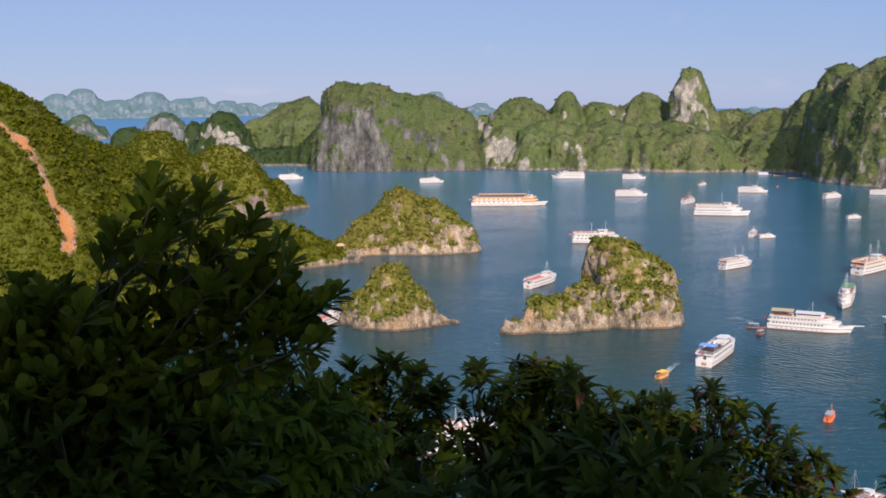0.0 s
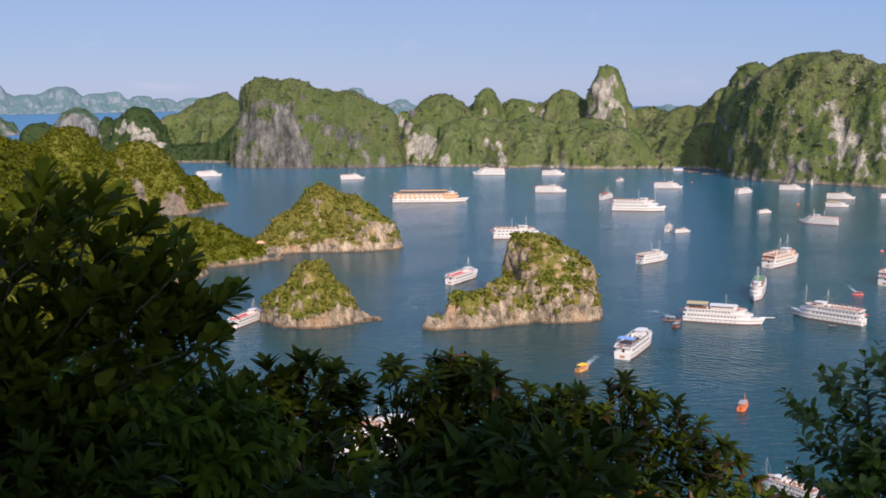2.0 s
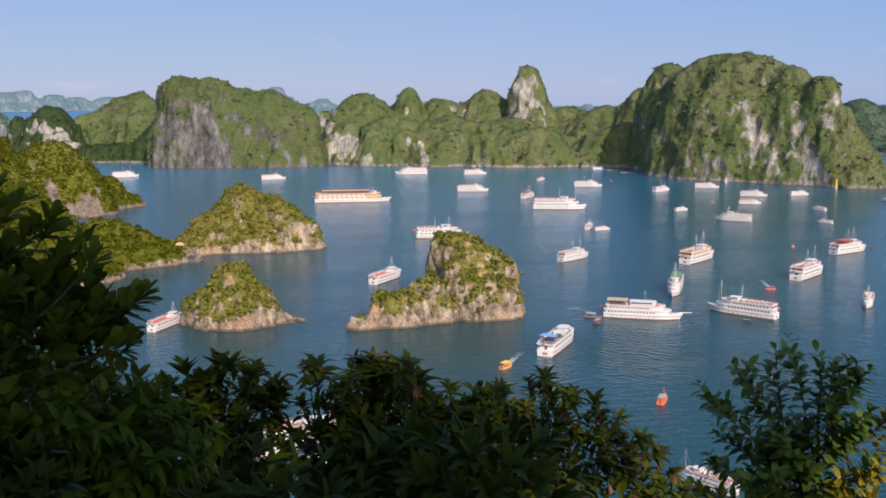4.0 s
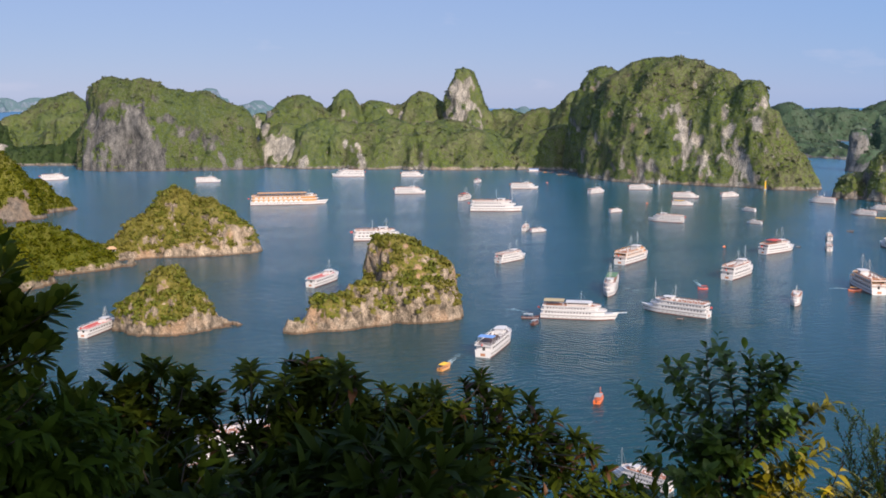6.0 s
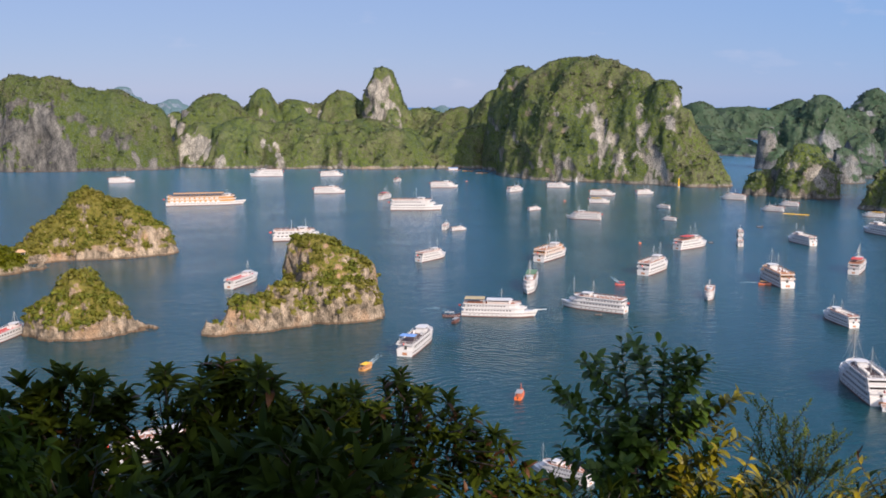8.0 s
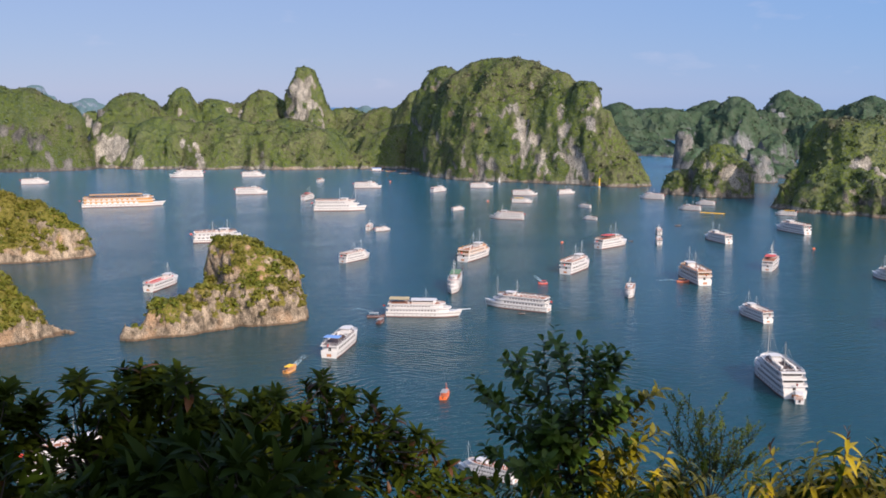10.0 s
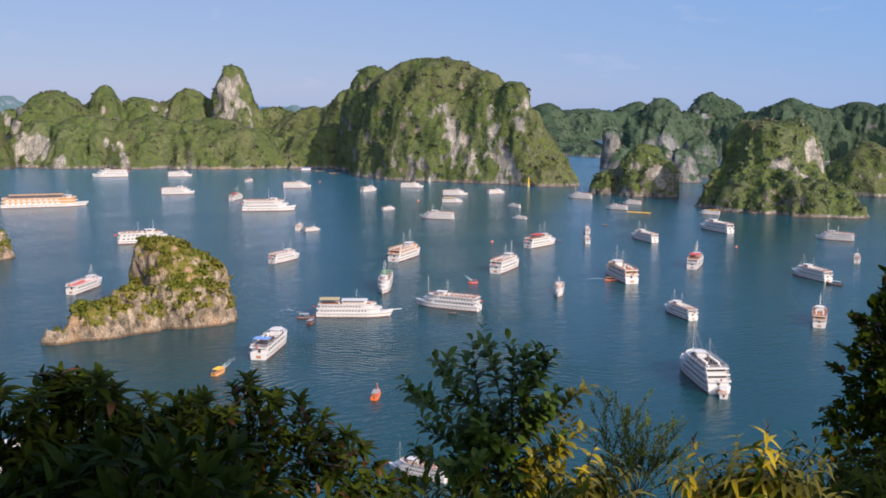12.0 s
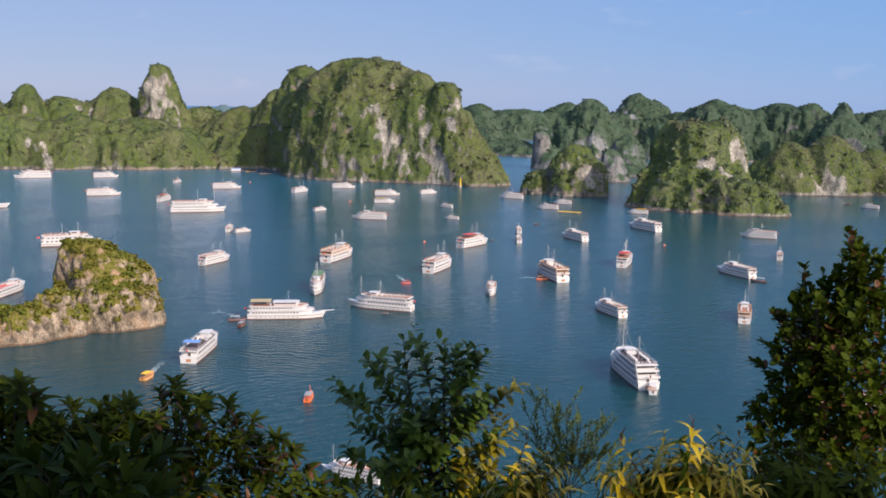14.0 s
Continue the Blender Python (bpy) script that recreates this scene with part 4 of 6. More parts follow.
def cruise_boat(label, length=30.0, beam=7.0, decks=2, awning=None, awning_at=(-0.36, -0.1), masts=(0.1,), mast_high=9.0, trim=None, stripe=None,
                roof=None, sprit=False, rows=10, loungers=6, portholes=0, setback=0.05, glazing=None, front_at=0.37, rail=None, wall=None, astern=0.02, panel=0.7, wheelhouse=1.5, house=4.6, house_wide=0.27, deck_high=1.6, hull_side=1.8):
    """A bay cruise boat, bow towards +x, on its waterline."""
    boat = tagged(new("cruise_boat"), label, "boat", "boats in the bay")
    side = hull_side
    part("hull", hull_shape(length, beam, side), HULL_WHITE, boat)
    part("boot_stripe", hull_shape(length, beam, side, -0.15, 0.42, 0.03), BOOT if stripe is None else stripe, boat, "dark painted waterline stripe")
    part("rubbing_strake", hull_shape(length, beam, side, hull_side - 0.5, hull_side - 0.25, 0.06), stripe or BLUE_STRIPE, boat, "dark strake along the hull")
    part("transom_door", box(bmesh.new(), -length / 2 - 0.05, -length / 2 + 0.12, -beam * 0.13, beam * 0.13, 0.45, 1.35), RAIL_WOOD, boat, "brown hatch in the transom")
    eye = None
    for k in range(portholes):
        u = 0.12 + 0.62 * k / portholes
        for s in (1, -1):
            at = (-length / 2 + u * length, s * (half_beam(u, beam) * 0.97 + 0.02), 0.95)
            if eye is None:
                eye = part("porthole", rod(bmesh.new(), (0, -0.05, 0), (0, 0.05, 0), 0.22, sides=8), GLASS_DARK, boat, "round dark porthole")
                eye.matrix_basis = pose(*at)
            else:
                share("porthole", eye, at, boat)
    z, back, front, half = side - 0.05, -0.47 * length, front_at * length, beam * 0.445
    part("bulwark", hull_shape(length, beam, side, side - 0.05, side + 0.5, 0.02), HULL_WHITE, boat)
    pane = None
    for d in range(decks):
        high = deck_high
        cabin = part("deck_cabin", slab(bmesh.new(), cabin_outline(back, front, half, 0.13 * length), z, z + high), wall or CABIN_WHITE, boat)
        n = max(4, int(rows * (front - back) / (0.75 * length)))
        wide = (front - back - 0.2 * length) / n
        if pane is None:
            bm = box(bmesh.new(), -wide * 0.30, wide * 0.30, -0.03, 0.03, 0, panel)
            pane = part("window", bm, glazing or GLASS_PALE, cabin, "grey glazed cabin window" if glazing is None else "white cabin panel")
            pane.matrix_basis = pose(back + 0.9 + wide / 2, half + 0.012, z + 0.76 * deck_high - panel)
            first = 1
        else:
            first = 0
        for k in range(n):
            for s in (1, -1):
                if first and k == 0 and s == 1:
                    continue
                share("window", pane, (back + 0.9 + wide * (k + 0.5), s * (half + 0.012), z + 0.76 * deck_high - panel), cabin)
        # Openings are not cut: dark panels paint the shade inside them.
        if d == 0:
            part("stern_doorway_shade", box(bmesh.new(), back - 0.035, back + 0.03, -0.45, 0.45, z - 0.3, z + 0.75 * deck_high), GLASS_DARK, cabin, "dark panel painting the shade of a stern doorway")
        else:
            part("stern_shade_panel", box(bmesh.new(), back - 0.035, back + 0.03, -half * 0.85, half * 0.85, z + 0.35 * deck_high, z + 0.88 * deck_high), GLASS_DARK, cabin, "dark panel painting the shade of a stern verandah")
        z += high
        over = cabin_outline(back - 0.55 - 0.01 * length, front + 1.2, beam * 0.5, 0.13 * length)
        part("deck_plate", slab(bmesh.new(), over, z, z + 0.12, 0.04), trim or CABIN_WHITE, boat)
        z += 0.12
        part("parapet", parapet(over, z, 0.42 if d < decks - 1 else 0.3), CABIN_WHITE, boat)
        part("railing", railing(bmesh.new(), [(back - 0.1, -beam * 0.44), (back + 0.15 * length, -beam * 0.475), (front - 0.14 * length, -beam * 0.475), (front + 0.9, 0), (front - 0.14 * length, beam * 0.475), (back + 0.15 * length, beam * 0.475), (back - 0.1, beam * 0.44), (back - 0.1, -beam * 0.44)], z), (rail if rail and d == decks - 1 else trim) or CABIN_WHITE, boat)
        back, front, half = back + astern * length, front - 1.6 * setback * length, half - 0.06
    part("sun_deck", slab(bmesh.new(), cabin_outline(back - 0.05, front + 1.2, beam * 0.46, 0.16 * length), z, z + 0.04), roof or TEAK, boat, "brown planked sun deck" if roof is None else "dark planked top deck" if roof is DARK_WOOD else "painted top deck")
    z += 0.04
    wheel = part("wheelhouse", slab(bmesh.new(), cabin_outline(front - house, front - 0.6, beam * house_wide, 1.2), z, z + wheelhouse, 0.15), CABIN_WHITE, boat)
    for s in (1, -1):
        part("window", box(bmesh.new(), front - house + 0.5, front - 2.0, s * beam * house_wide - 0.02, s * beam * house_wide + 0.02, z + 0.6 * wheelhouse, z + 0.9 * wheelhouse), GLASS_DARK, wheel)
    part("wheelhouse_roof", slab(bmesh.new(), cabin_outline(front - house - 0.5, front - 0.1, beam * (house_wide + 0.05), 1.3), z + wheelhouse, z + wheelhouse + 0.12, 0.04), CABIN_WHITE, wheel)
    part("front_window", box(bmesh.new(), front - 0.62, front - 0.56, -beam * 0.07, beam * 0.07, z + 0.6 * wheelhouse, z + 0.9 * wheelhouse), GLASS_DARK, wheel)
    part("deck_locker", box(bmesh.new(), front - house - 2.0, front - house - 1.0, -beam * 0.16, beam * 0.16, z, z + 0.8), HULL_WHITE, boat, "white locker on the top deck")
    if awning:
        x0, x1 = awning_at[0] * length, awning_at[1] * length
        bm = slab(bmesh.new(), [(x0, -beam * 0.42), (x1, -beam * 0.42), (x1, beam * 0.42), (x0, beam * 0.42)], z + 1.15 * deck_high, z + 1.15 * deck_high + 0.12, 0.05)
        top = part("awning", bm, awning, boat, "canvas awning over the sun deck")
        for x in (x0 + 0.3, (x0 + x1) / 2, x1 - 0.3):
            for s in (1, -1):
                part("awning_post", rod(bmesh.new(), (x, s * beam * 0.4, z), (x, s * beam * 0.4, z + 1.15 * deck_high), 0.05), STEEL, boat)
    chair = None
    rng = random.Random(int(length * 10))
    for k in range(loungers):
        x = (0 if awning else back + 1) + (front - 6 - (0 if awning else back + 1)) * (k // 2 + 0.5) / max(1, (loungers + 1) // 2)
        y = (1 if k % 2 else -1) * beam * 0.24
        if chair is None:
            bm = box(bmesh.new(), -0.95, 0.55, -0.32, 0.32, 0.22, 0.34)
            slab(bm, [(0.5, -0.32), (0.62, -0.32), (0.62, 0.32), (0.5, 0.32)], 0.3, 0.95)
            for lx in (-0.8, 0.4):
                box(bm, lx, lx + 0.08, -0.3, 0.3, 0, 0.22)
            chair = part("deck_lounger", bm, HULL_WHITE, boat, "white sun lounger on the top deck")
            chair.matrix_basis = pose(x, y, z, 0, 0, rng.uniform(-20, 20))
        else:
            share("deck_lounger", chair, (x, y, z), boat, rng.uniform(-20, 20))
    for k, m in enumerate(masts):
        x = m * length
        mast = part("mast", rod(bmesh.new(), (x, 0, z), (x, 0, z + mast_high * (1 - 0.12 * k)), 0.13, 0.05), STEEL, boat)
        bm = bmesh.new()
        for dx, dy in ((3.2, 0), (-3.2, 0), (0, beam * 0.42), (0, -beam * 0.42)):
            rod(bm, (x, 0, z + mast_high * (0.95 - 0.12 * k)), (x + dx, dy, z), 0.025, sides=3)
        part("stay", bm, STEEL, mast)
    part("flag_pole", rod(bmesh.new(), (-0.49 * length, 0, side), (-0.515 * length, 0, side + 3.0), 0.04), STEEL, boat)
    part("flag", box(bmesh.new(), -0.515 * length - 1.1, -0.515 * length, -0.02, 0.02, side + 2.1, side + 2.9), RED_PAINT, boat, "small red flag at the stern")
    if sprit:
        tip = 0.56 * length
        part("bowsprit", rod(bmesh.new(), (tip - 2.5, 0, side + 1.0), (tip + 4.0, 0, side + 1.5), 0.32, 0.16), HULL_WHITE, boat)
    return boat


def tender(label, length=8.0, beam=2.4, hull_mat=None, top=None, pole=False):
    """A small open boat with a flat canopy on posts."""
    boat = tagged(new("small_boat"), label, "boat", "small boats")
    part("hull", hull_shape(length, beam, 0.8, n=10), hull_mat or ORANGE_PAINT, boat)
    part("gunwale", hull_shape(length, beam, 0.8, 0.66, 0.78, 0.04, n=10), HULL_WHITE, boat, "pale gunwale rail")
    for k in range(3):
        x = (-0.3 + 0.22 * k) * length
        part("thwart", box(bmesh.new(), x - 0.15, x + 0.15, -beam * 0.4, beam * 0.4, 0.82, 0.95), TEAK, boat)
    if top:
        bm = slab(bmesh.new(), [(-0.38 * length, -beam * 0.42), (0.18 * length, -beam * 0.42), (0.18 * length, beam * 0.42), (-0.38 * length, beam * 0.42)], 2.35, 2.5, 0.06)
        part("canopy", bm, top, boat, "flat canopy on posts")
        for x in (-0.36, 0.16):
            for s in (1, -1):
                part("post", rod(bmesh.new(), (x * length, s * beam * 0.38, 0.7), (x * length, s * beam * 0.38, 2.35), 0.05), STEEL, boat)
    part("outboard_motor", box(bmesh.new(), -0.53 * length, -0.47 * length, -0.2, 0.2, 0.5, 1.25), DARK_WOOD, boat)
    if pole:
        part("pole", rod(bmesh.new(), (0.3 * length, 0, 0.8), (0.3 * length, 0, 4.6), 0.09), ORANGE_PAINT, boat)
    return boat


KINDS = {
    "big": (cruise_boat("large white three-deck cruise boat with a tan stern awning", 34, 7.6, 2, TAN_CANVAS, (-0.46, -0.18), (0.05,), 7.0, sprit=True, rail=RAIL_WOOD, rows=14, portholes=10, deck_high=1.9, hull_side=2.1, house=12.0, house_wide=0.36, wheelhouse=1.7), 34),
    "long": (cruise_boat("long white cruise boat with brown sun deck and two masts", 30, 6.8, 2, None, masts=(0.34, 0.02), mast_high=8.5, rail=RAIL_WOOD, rows=12, loungers=10, portholes=9, deck_high=1.8, hull_side=2.1), 30),
    "plain": (cruise_boat("white two-deck cruise boat at anchor", 26, 6.2, 2, None, masts=(0.22, -0.06), mast_high=7.5, rows=9, rail=RAIL_WOOD, loungers=10), 26),
    "low": (cruise_boat("white two-deck day boat with low cabins", 24, 5.8, 2, None, masts=(0.16, -0.12), mast_high=6.0, rail=RAIL_WOOD, rows=8, loungers=8, deck_high=1.45, hull_side=1.5), 24),
    "red": (cruise_boat("white day boat with a red painted top deck", 24, 5.2, 1, None, masts=(0.2,), mast_high=6.5, rows=8, roof=RED_PAINT, loungers=0), 24),
    "redtop": (cruise_boat("white cruise boat with a red awning and masts", 27, 6.4, 2, RED_PAINT, (-0.3, 0.0), (0.12, -0.05), 9.0, rail=RAIL_WOOD, rows=9, loungers=4), 27),
    "green": (cruise_boat("white cruise boat with a green awning", 28, 5.8, 2, GREEN_CANVAS, (-0.42, 0.02), (0.2, -0.05), 9.5, rows=10, loungers=0, sprit=True), 28),
    "blue": (cruise_boat("white cruise boat with a blue canvas cover aft", 28, 6.0, 1, BLUE_CANVAS, (-0.42, -0.30), (), 6.0, rows=10, loungers=6, roof=DARK_WOOD, deck_high=1.9), 28),
    "ship": (cruise_boat("large cruise ship with orange trimmed decks and white cabin panels", 54, 9, 2, ORANGE_TRIM, (-0.40, 0.26), masts=(0.3,), mast_high=5.0, trim=ORANGE_TRIM, roof=TEAK, rows=9, loungers=0, setback=0.012, glazing=CABIN_WHITE, wall=OCHRE, front_at=0.40, astern=0.005, panel=1.35, portholes=12, deck_high=2.0, hull_side=2.1), 54),
    "brown": (cruise_boat("white cruise boat with orange varnished trim", 27, 6.4, 2, None, masts=(0.15, -0.1), mast_high=8.0, trim=ORANGE_TRIM, rows=9), 27),
    "four": (cruise_boat("high-sided white cruise ship with loungers on a brown sun deck", 32, 7.6, 3, None, astern=0.035, masts=(0.25, -0.2), mast_high=8.5, rows=13, loungers=28, roof=DARK_WOOD, house=3.6, house_wide=0.2, wheelhouse=1.2, portholes=9, deck_high=1.5, hull_side=2.0), 32),
    "yellow": (cruise_boat("white day boat with a yellow awning", 22, 5.0, 1, YELLOW_CANVAS, (-0.4, 0.1), (), 5.0, rows=7, loungers=0), 22),
    "orange_small": (tender("small orange tender boat with canopy", 8, 2.8, ORANGE_PAINT, ORANGE_TRIM), 8),
    "orange_pole": (tender("small orange boat with a grey canopy and pole", 9, 3.0, ORANGE_PAINT, STEEL, True), 9),
    "dark_small": (tender("dark red wooden boat with grey canopy", 9, 3.0, MAROON, STEEL), 9),
    "yellow_tender": (tender("orange tender boat with a yellow canopy under way", 8, 2.8, ORANGE_TRIM, YELLOW_CANVAS), 8),
    "white_tender": (tender("small white tender tied astern", 7, 2.6, HULL_WHITE, CABIN_WHITE), 7),
    "dinghy": (tender("dark open rowing boat", 5.5, 1.7, DARK_WOOD), 5.5),
    "red_small": (tender("small red speedboat under way", 7, 2.4, RED_PAINT, RED_PAINT), 7),
}
placed = set()


def moor(kind, x, y, length, heading):
    """Lays a boat of that kind on the water, of that length; heading is turned from broadside with the bow to the lookout's right."""
    boat, full = KINDS[kind]
    m = pose(x, y, 0, 0, 0, heading - math.degrees(math.atan2(x, y))) @ Matrix.Scale(length / full, 4)
    if kind in placed:
        return copy_thing(boat, m @ Matrix.Scale(1 / boat.scale[0], 4))
    placed.add(kind)
    boat.matrix_basis = m
    return boat


FLEET_0 = [
    ('plain', 321.7, 468.2, 14.0, 95.0), ('low', 344.5, 501.6, 13.9, 95.0), ('yellow', 481.1, 546.9, 14.0, 175.0),
    ('low', 435.7, 596.4, 15.7, 165.0), ('plain', 467.2, 620.1, 13.9, 170.0), ('plain', 453.0, 670.8, 19.0, 165.0),
    ('plain', 370.1, 635.7, 10.7, 150.0), ('low', 338.4, 573.2, 9.7, 160.0), ('low', 287.2, 595.3, 22.2, 168.0),
    ('low', 367.3, 729.2, 19.7, 0.0), ('yellow', 340.5, 680.8, 14.9, 0.0), ('plain', 406.2, 728.5, 15.6, 30.0),
    ('low', 359.6, 799.9, 19.2, 0.0), ('plain', 311.4, 781.3, 18.7, 50.0), ('low', 275.1, 652.5, 11.1, 40.0),
    ('low', 263.1, 831.9, 23.1, 0.0), ('long', 193.5, 679.7, 35.7, 0.0), ('redtop', 191.3, 759.1, 19.7, 65.0)]
FLEET_1 = [
    ('low', 156.3, 813.6, 24.8, 0.0), ('plain', 190.9, 979.6, 21.8, 0.0), ('long', 128.7, 995.8, 31.2, 180.0),
    ('redtop', 240.1, 903.8, 12.1, 60.0), ('low', 189.9, 570.2, 10.5, 30.0), ('low', 185.1, 580.4, 13.7, 80.0),
    ('low', 89.0, 560.0, 28.9, 4.0), ('yellow_tender', 66.1, 288.1, 6.2, 60.0), ('orange_pole', 100.8, 247.5, 6.7, 80.0),
    ('dark_small', 112.1, 338.9, 5.8, 70.0), ('red_small', 203.5, 384.2, 4.2, 200.0), ('dinghy', 167.6, 333.2, 2.6, 0.0),
    ('orange_small', 265.0, 365.4, 5.2, 0.0), ('white_tender', 191.8, 208.4, 7.0, 95.0), ('dark_small', 113.1, 348.0, 6.5, 0.0), ('dark_small', 353.9, 316.8, 6.9, 170.0),
    ('low', 677.2, 499.2, 13.2, 170.0), ('dark_small', 466.8, 356.4, 4.7, 0.0), ('dinghy', 375.2, 525.6, 3.7, 0.0)]
FLEET_2 = [
    ('dinghy', 309.6, 478.5, 2.6, 0.0), ('ship', 50.3, 757.5, 55.8, 0.0), ('plain', -158.5, 1026.9, 24.5, 0.0),
    ('low', -10.8, 965.2, 22.2, 0.0), ('plain', 4.0, 232.0, 24.0, 10.0), ('red', 14.0, 219.0, 20.0, 185.0),
    ('low', -3.9, 226.9, 13.0, 20.0), ('plain', 238.6, 170.6, 15.0, 20.0), ('dinghy', 684.7, 525.9, 5.0, 0.0),
    ('blue', 88.9, 310.1, 28.7, 73.0), ('four', 197.5, 224.6, 31.7, 110.0), ('plain', 248.0, 296.1, 19.8, 122.0),
    ('brown', 273.2, 369.8, 30.2, 112.0), ('plain', 235.3, 410.0, 28.0, 68.0), ('redtop', 290.3, 467.4, 25.9, 55.0),
    ('brown', 203.7, 459.2, 29.8, 64.0), ('plain', 143.5, 474.0, 21.4, 52.0), ('plain', 358.2, 462.9, 22.8, 125.0)]
FLEET_3 = [
    ('redtop', 328.7, 382.0, 24.5, 82.0), ('green', 162.5, 388.8, 25.4, 265.0), ('brown', 289.9, 265.5, 22.0, 91.0),
    ('plain', 357.5, 334.4, 23.1, 133.0), ('plain', 426.3, 478.2, 26.7, 132.0), ('plain', 227.0, 349.9, 16.5, 267.0),
    ('red', 44.4, 436.7, 24.3, 60.0), ('red', -44.0, 364.0, 20.5, 56.0), ('plain', 416.9, 359.9, 14.3, 91.0),
    ('big', 130.7, 344.4, 27.5, 357.0), ('long', 170.8, 342.9, 26.0, 158.0), ('long', 87.9, 190.4, 14.7, 149.0),
    ('plain', 467.2, 420.1, 20.5, 175.0)]

for row in (*FLEET_0, *FLEET_1, *FLEET_2, *FLEET_3):
    moor(*row)

# ---- small things on the water and the shore ----
def foam(label, points, seed):
    """A fading trail of broken foam behind a moving boat: points of x, y, half width."""
    rng = np.random.default_rng(seed)
    line = np.array(points, float)
    s = np.linspace(0, len(line) - 1, 40)
    p = np.stack([np.interp(s, np.arange(len(line)), line[:, k]) for k in range(3)], 1)
    d = unit(np.gradient(p[:, :2], axis=0))
    side = np.stack([-d[:, 1], d[:, 0]], 1)
    w = p[:, 2:3]
    pieces = []
    for _ in range(260):
        k = int(39 * rng.random() ** 1.4)
        c = p[k, :2] + side[k] * w[k] * rng.uniform(-1, 1) + d[k] * rng.uniform(-0.4, 0.4)
        r = rng.uniform(0.15, 0.6) * (1 - 0.7 * k / 39)
        ang = np.sort(rng.random(4) * 6.283)
        pieces.append([(*(c + d[k] * math.cos(q) * r * 1.6 + side[k] * math.sin(q) * r * 0.6), 0.02 + 0.004 * rng.random()) for q in ang])
    v = np.array(pieces).reshape(-1, 3)
    ob = new("foam", mesh_of("foam", v, np.arange(len(v)).reshape(-1, 4), FOAM))
    return tagged(ob, label, "foam", kind="stuff")


def beacon(x, y, mat, label, high):
    thing = tagged(new("beacon"), label, "beacon")
    thing.matrix_basis = pose(x, y, 0)
    part("base", rod(bmesh.new(), (0, 0, -1), (0, 0, 0.9), 1.3, 1.1, 10), plain("beacon_concrete", (0.4, 0.39, 0.37), 0.9), thing)
    part("tower", rod(bmesh.new(), (0, 0, 0.9), (0, 0, high), 0.75, 0.5, 8), mat, thing)
    part("gallery", rod(bmesh.new(), (0, 0, high), (0, 0, high + 0.25), 0.95, 0.95, 8), mat, thing)
    part("lantern", rod(bmesh.new(), (0, 0, high + 0.25), (0, 0, high + 1.2), 0.4, 0.3, 8), STEEL, thing)


def buoy(x, y):
    thing = tagged(new("buoy"), "small orange mooring buoy afloat", "buoy", "mooring buoys")
    thing.matrix_basis = pose(x, y, 0)
    bm = bmesh.new()
    bmesh.ops.create_icosphere(bm, subdivisions=2, radius=0.75)
    part("float", bm, ORANGE_PAINT, thing)
    part("eye", rod(bmesh.new(), (0, 0, 0.6), (0, 0, 1.25), 0.09), STEEL, thing)


def raft(x, y, turn, length, label, deck, hut=None):
    thing = tagged(new("raft"), label, "raft")
    thing.matrix_basis = pose(x, y, 0, 0, 0, turn)
    for k in range(5):
        yy = (k - 2) * 0.75
        part("plank", box(bmesh.new(), -length / 2, length / 2, yy - 0.34, yy + 0.34, 0.25, 0.42), deck, thing)
    for k in range(3):
        xx = (k - 1) * length * 0.4
        part("drum", rod(bmesh.new(), (xx, -1.8, 0.05), (xx, 1.8, 0.05), 0.3, 0.3, 8), BLUE_CANVAS, thing)
    if hut:
        part("hut_wall", box(bmesh.new(), -length * 0.3, length * 0.3, -1.3, 1.3, 0.42, 2.6), CABIN_WHITE, thing)
        part("hut_roof", slab(bmesh.new(), [(-length * 0.34, -1.8), (length * 0.34, -1.8), (length * 0.34, 1.8), (-length * 0.34, 1.8)], 2.6, 3.1, 0.4), hut, thing)


def kayak(x, y, turn, mat):
    thing = tagged(new("kayak"), "orange plastic kayak by the rafts", "kayak", "kayaks")
    thing.matrix_basis = pose(x, y, 0, 0, 0, turn)
    bm = bmesh.new()
    rows = []
    for k in range(9):
        u = k / 8
        w = 0.42 * math.sin(math.pi * min(max(u, 0.03), 0.97)) ** 0.7
        rows.append([bm.verts.new((-2.2 + 4.4 * u, yy * w, zz + 0.12 * abs(2 * u - 1) ** 2)) for yy, zz in ((-1, 0.2), (-0.6, -0.1), (0.6, -0.1), (1, 0.2), (0, 0.36))])
    for a0, a1 in zip(rows, rows[1:]):
        for j in range(5):
            bm.faces.new((a0[j], a0[(j + 1) % 5], a1[(j + 1) % 5], a1[j]))
    part("hull", bm, mat, thing)
    part("cockpit", box(bmesh.new(), -0.6, 0.5, -0.2, 0.2, 0.3, 0.37), DARK_WOOD, thing)


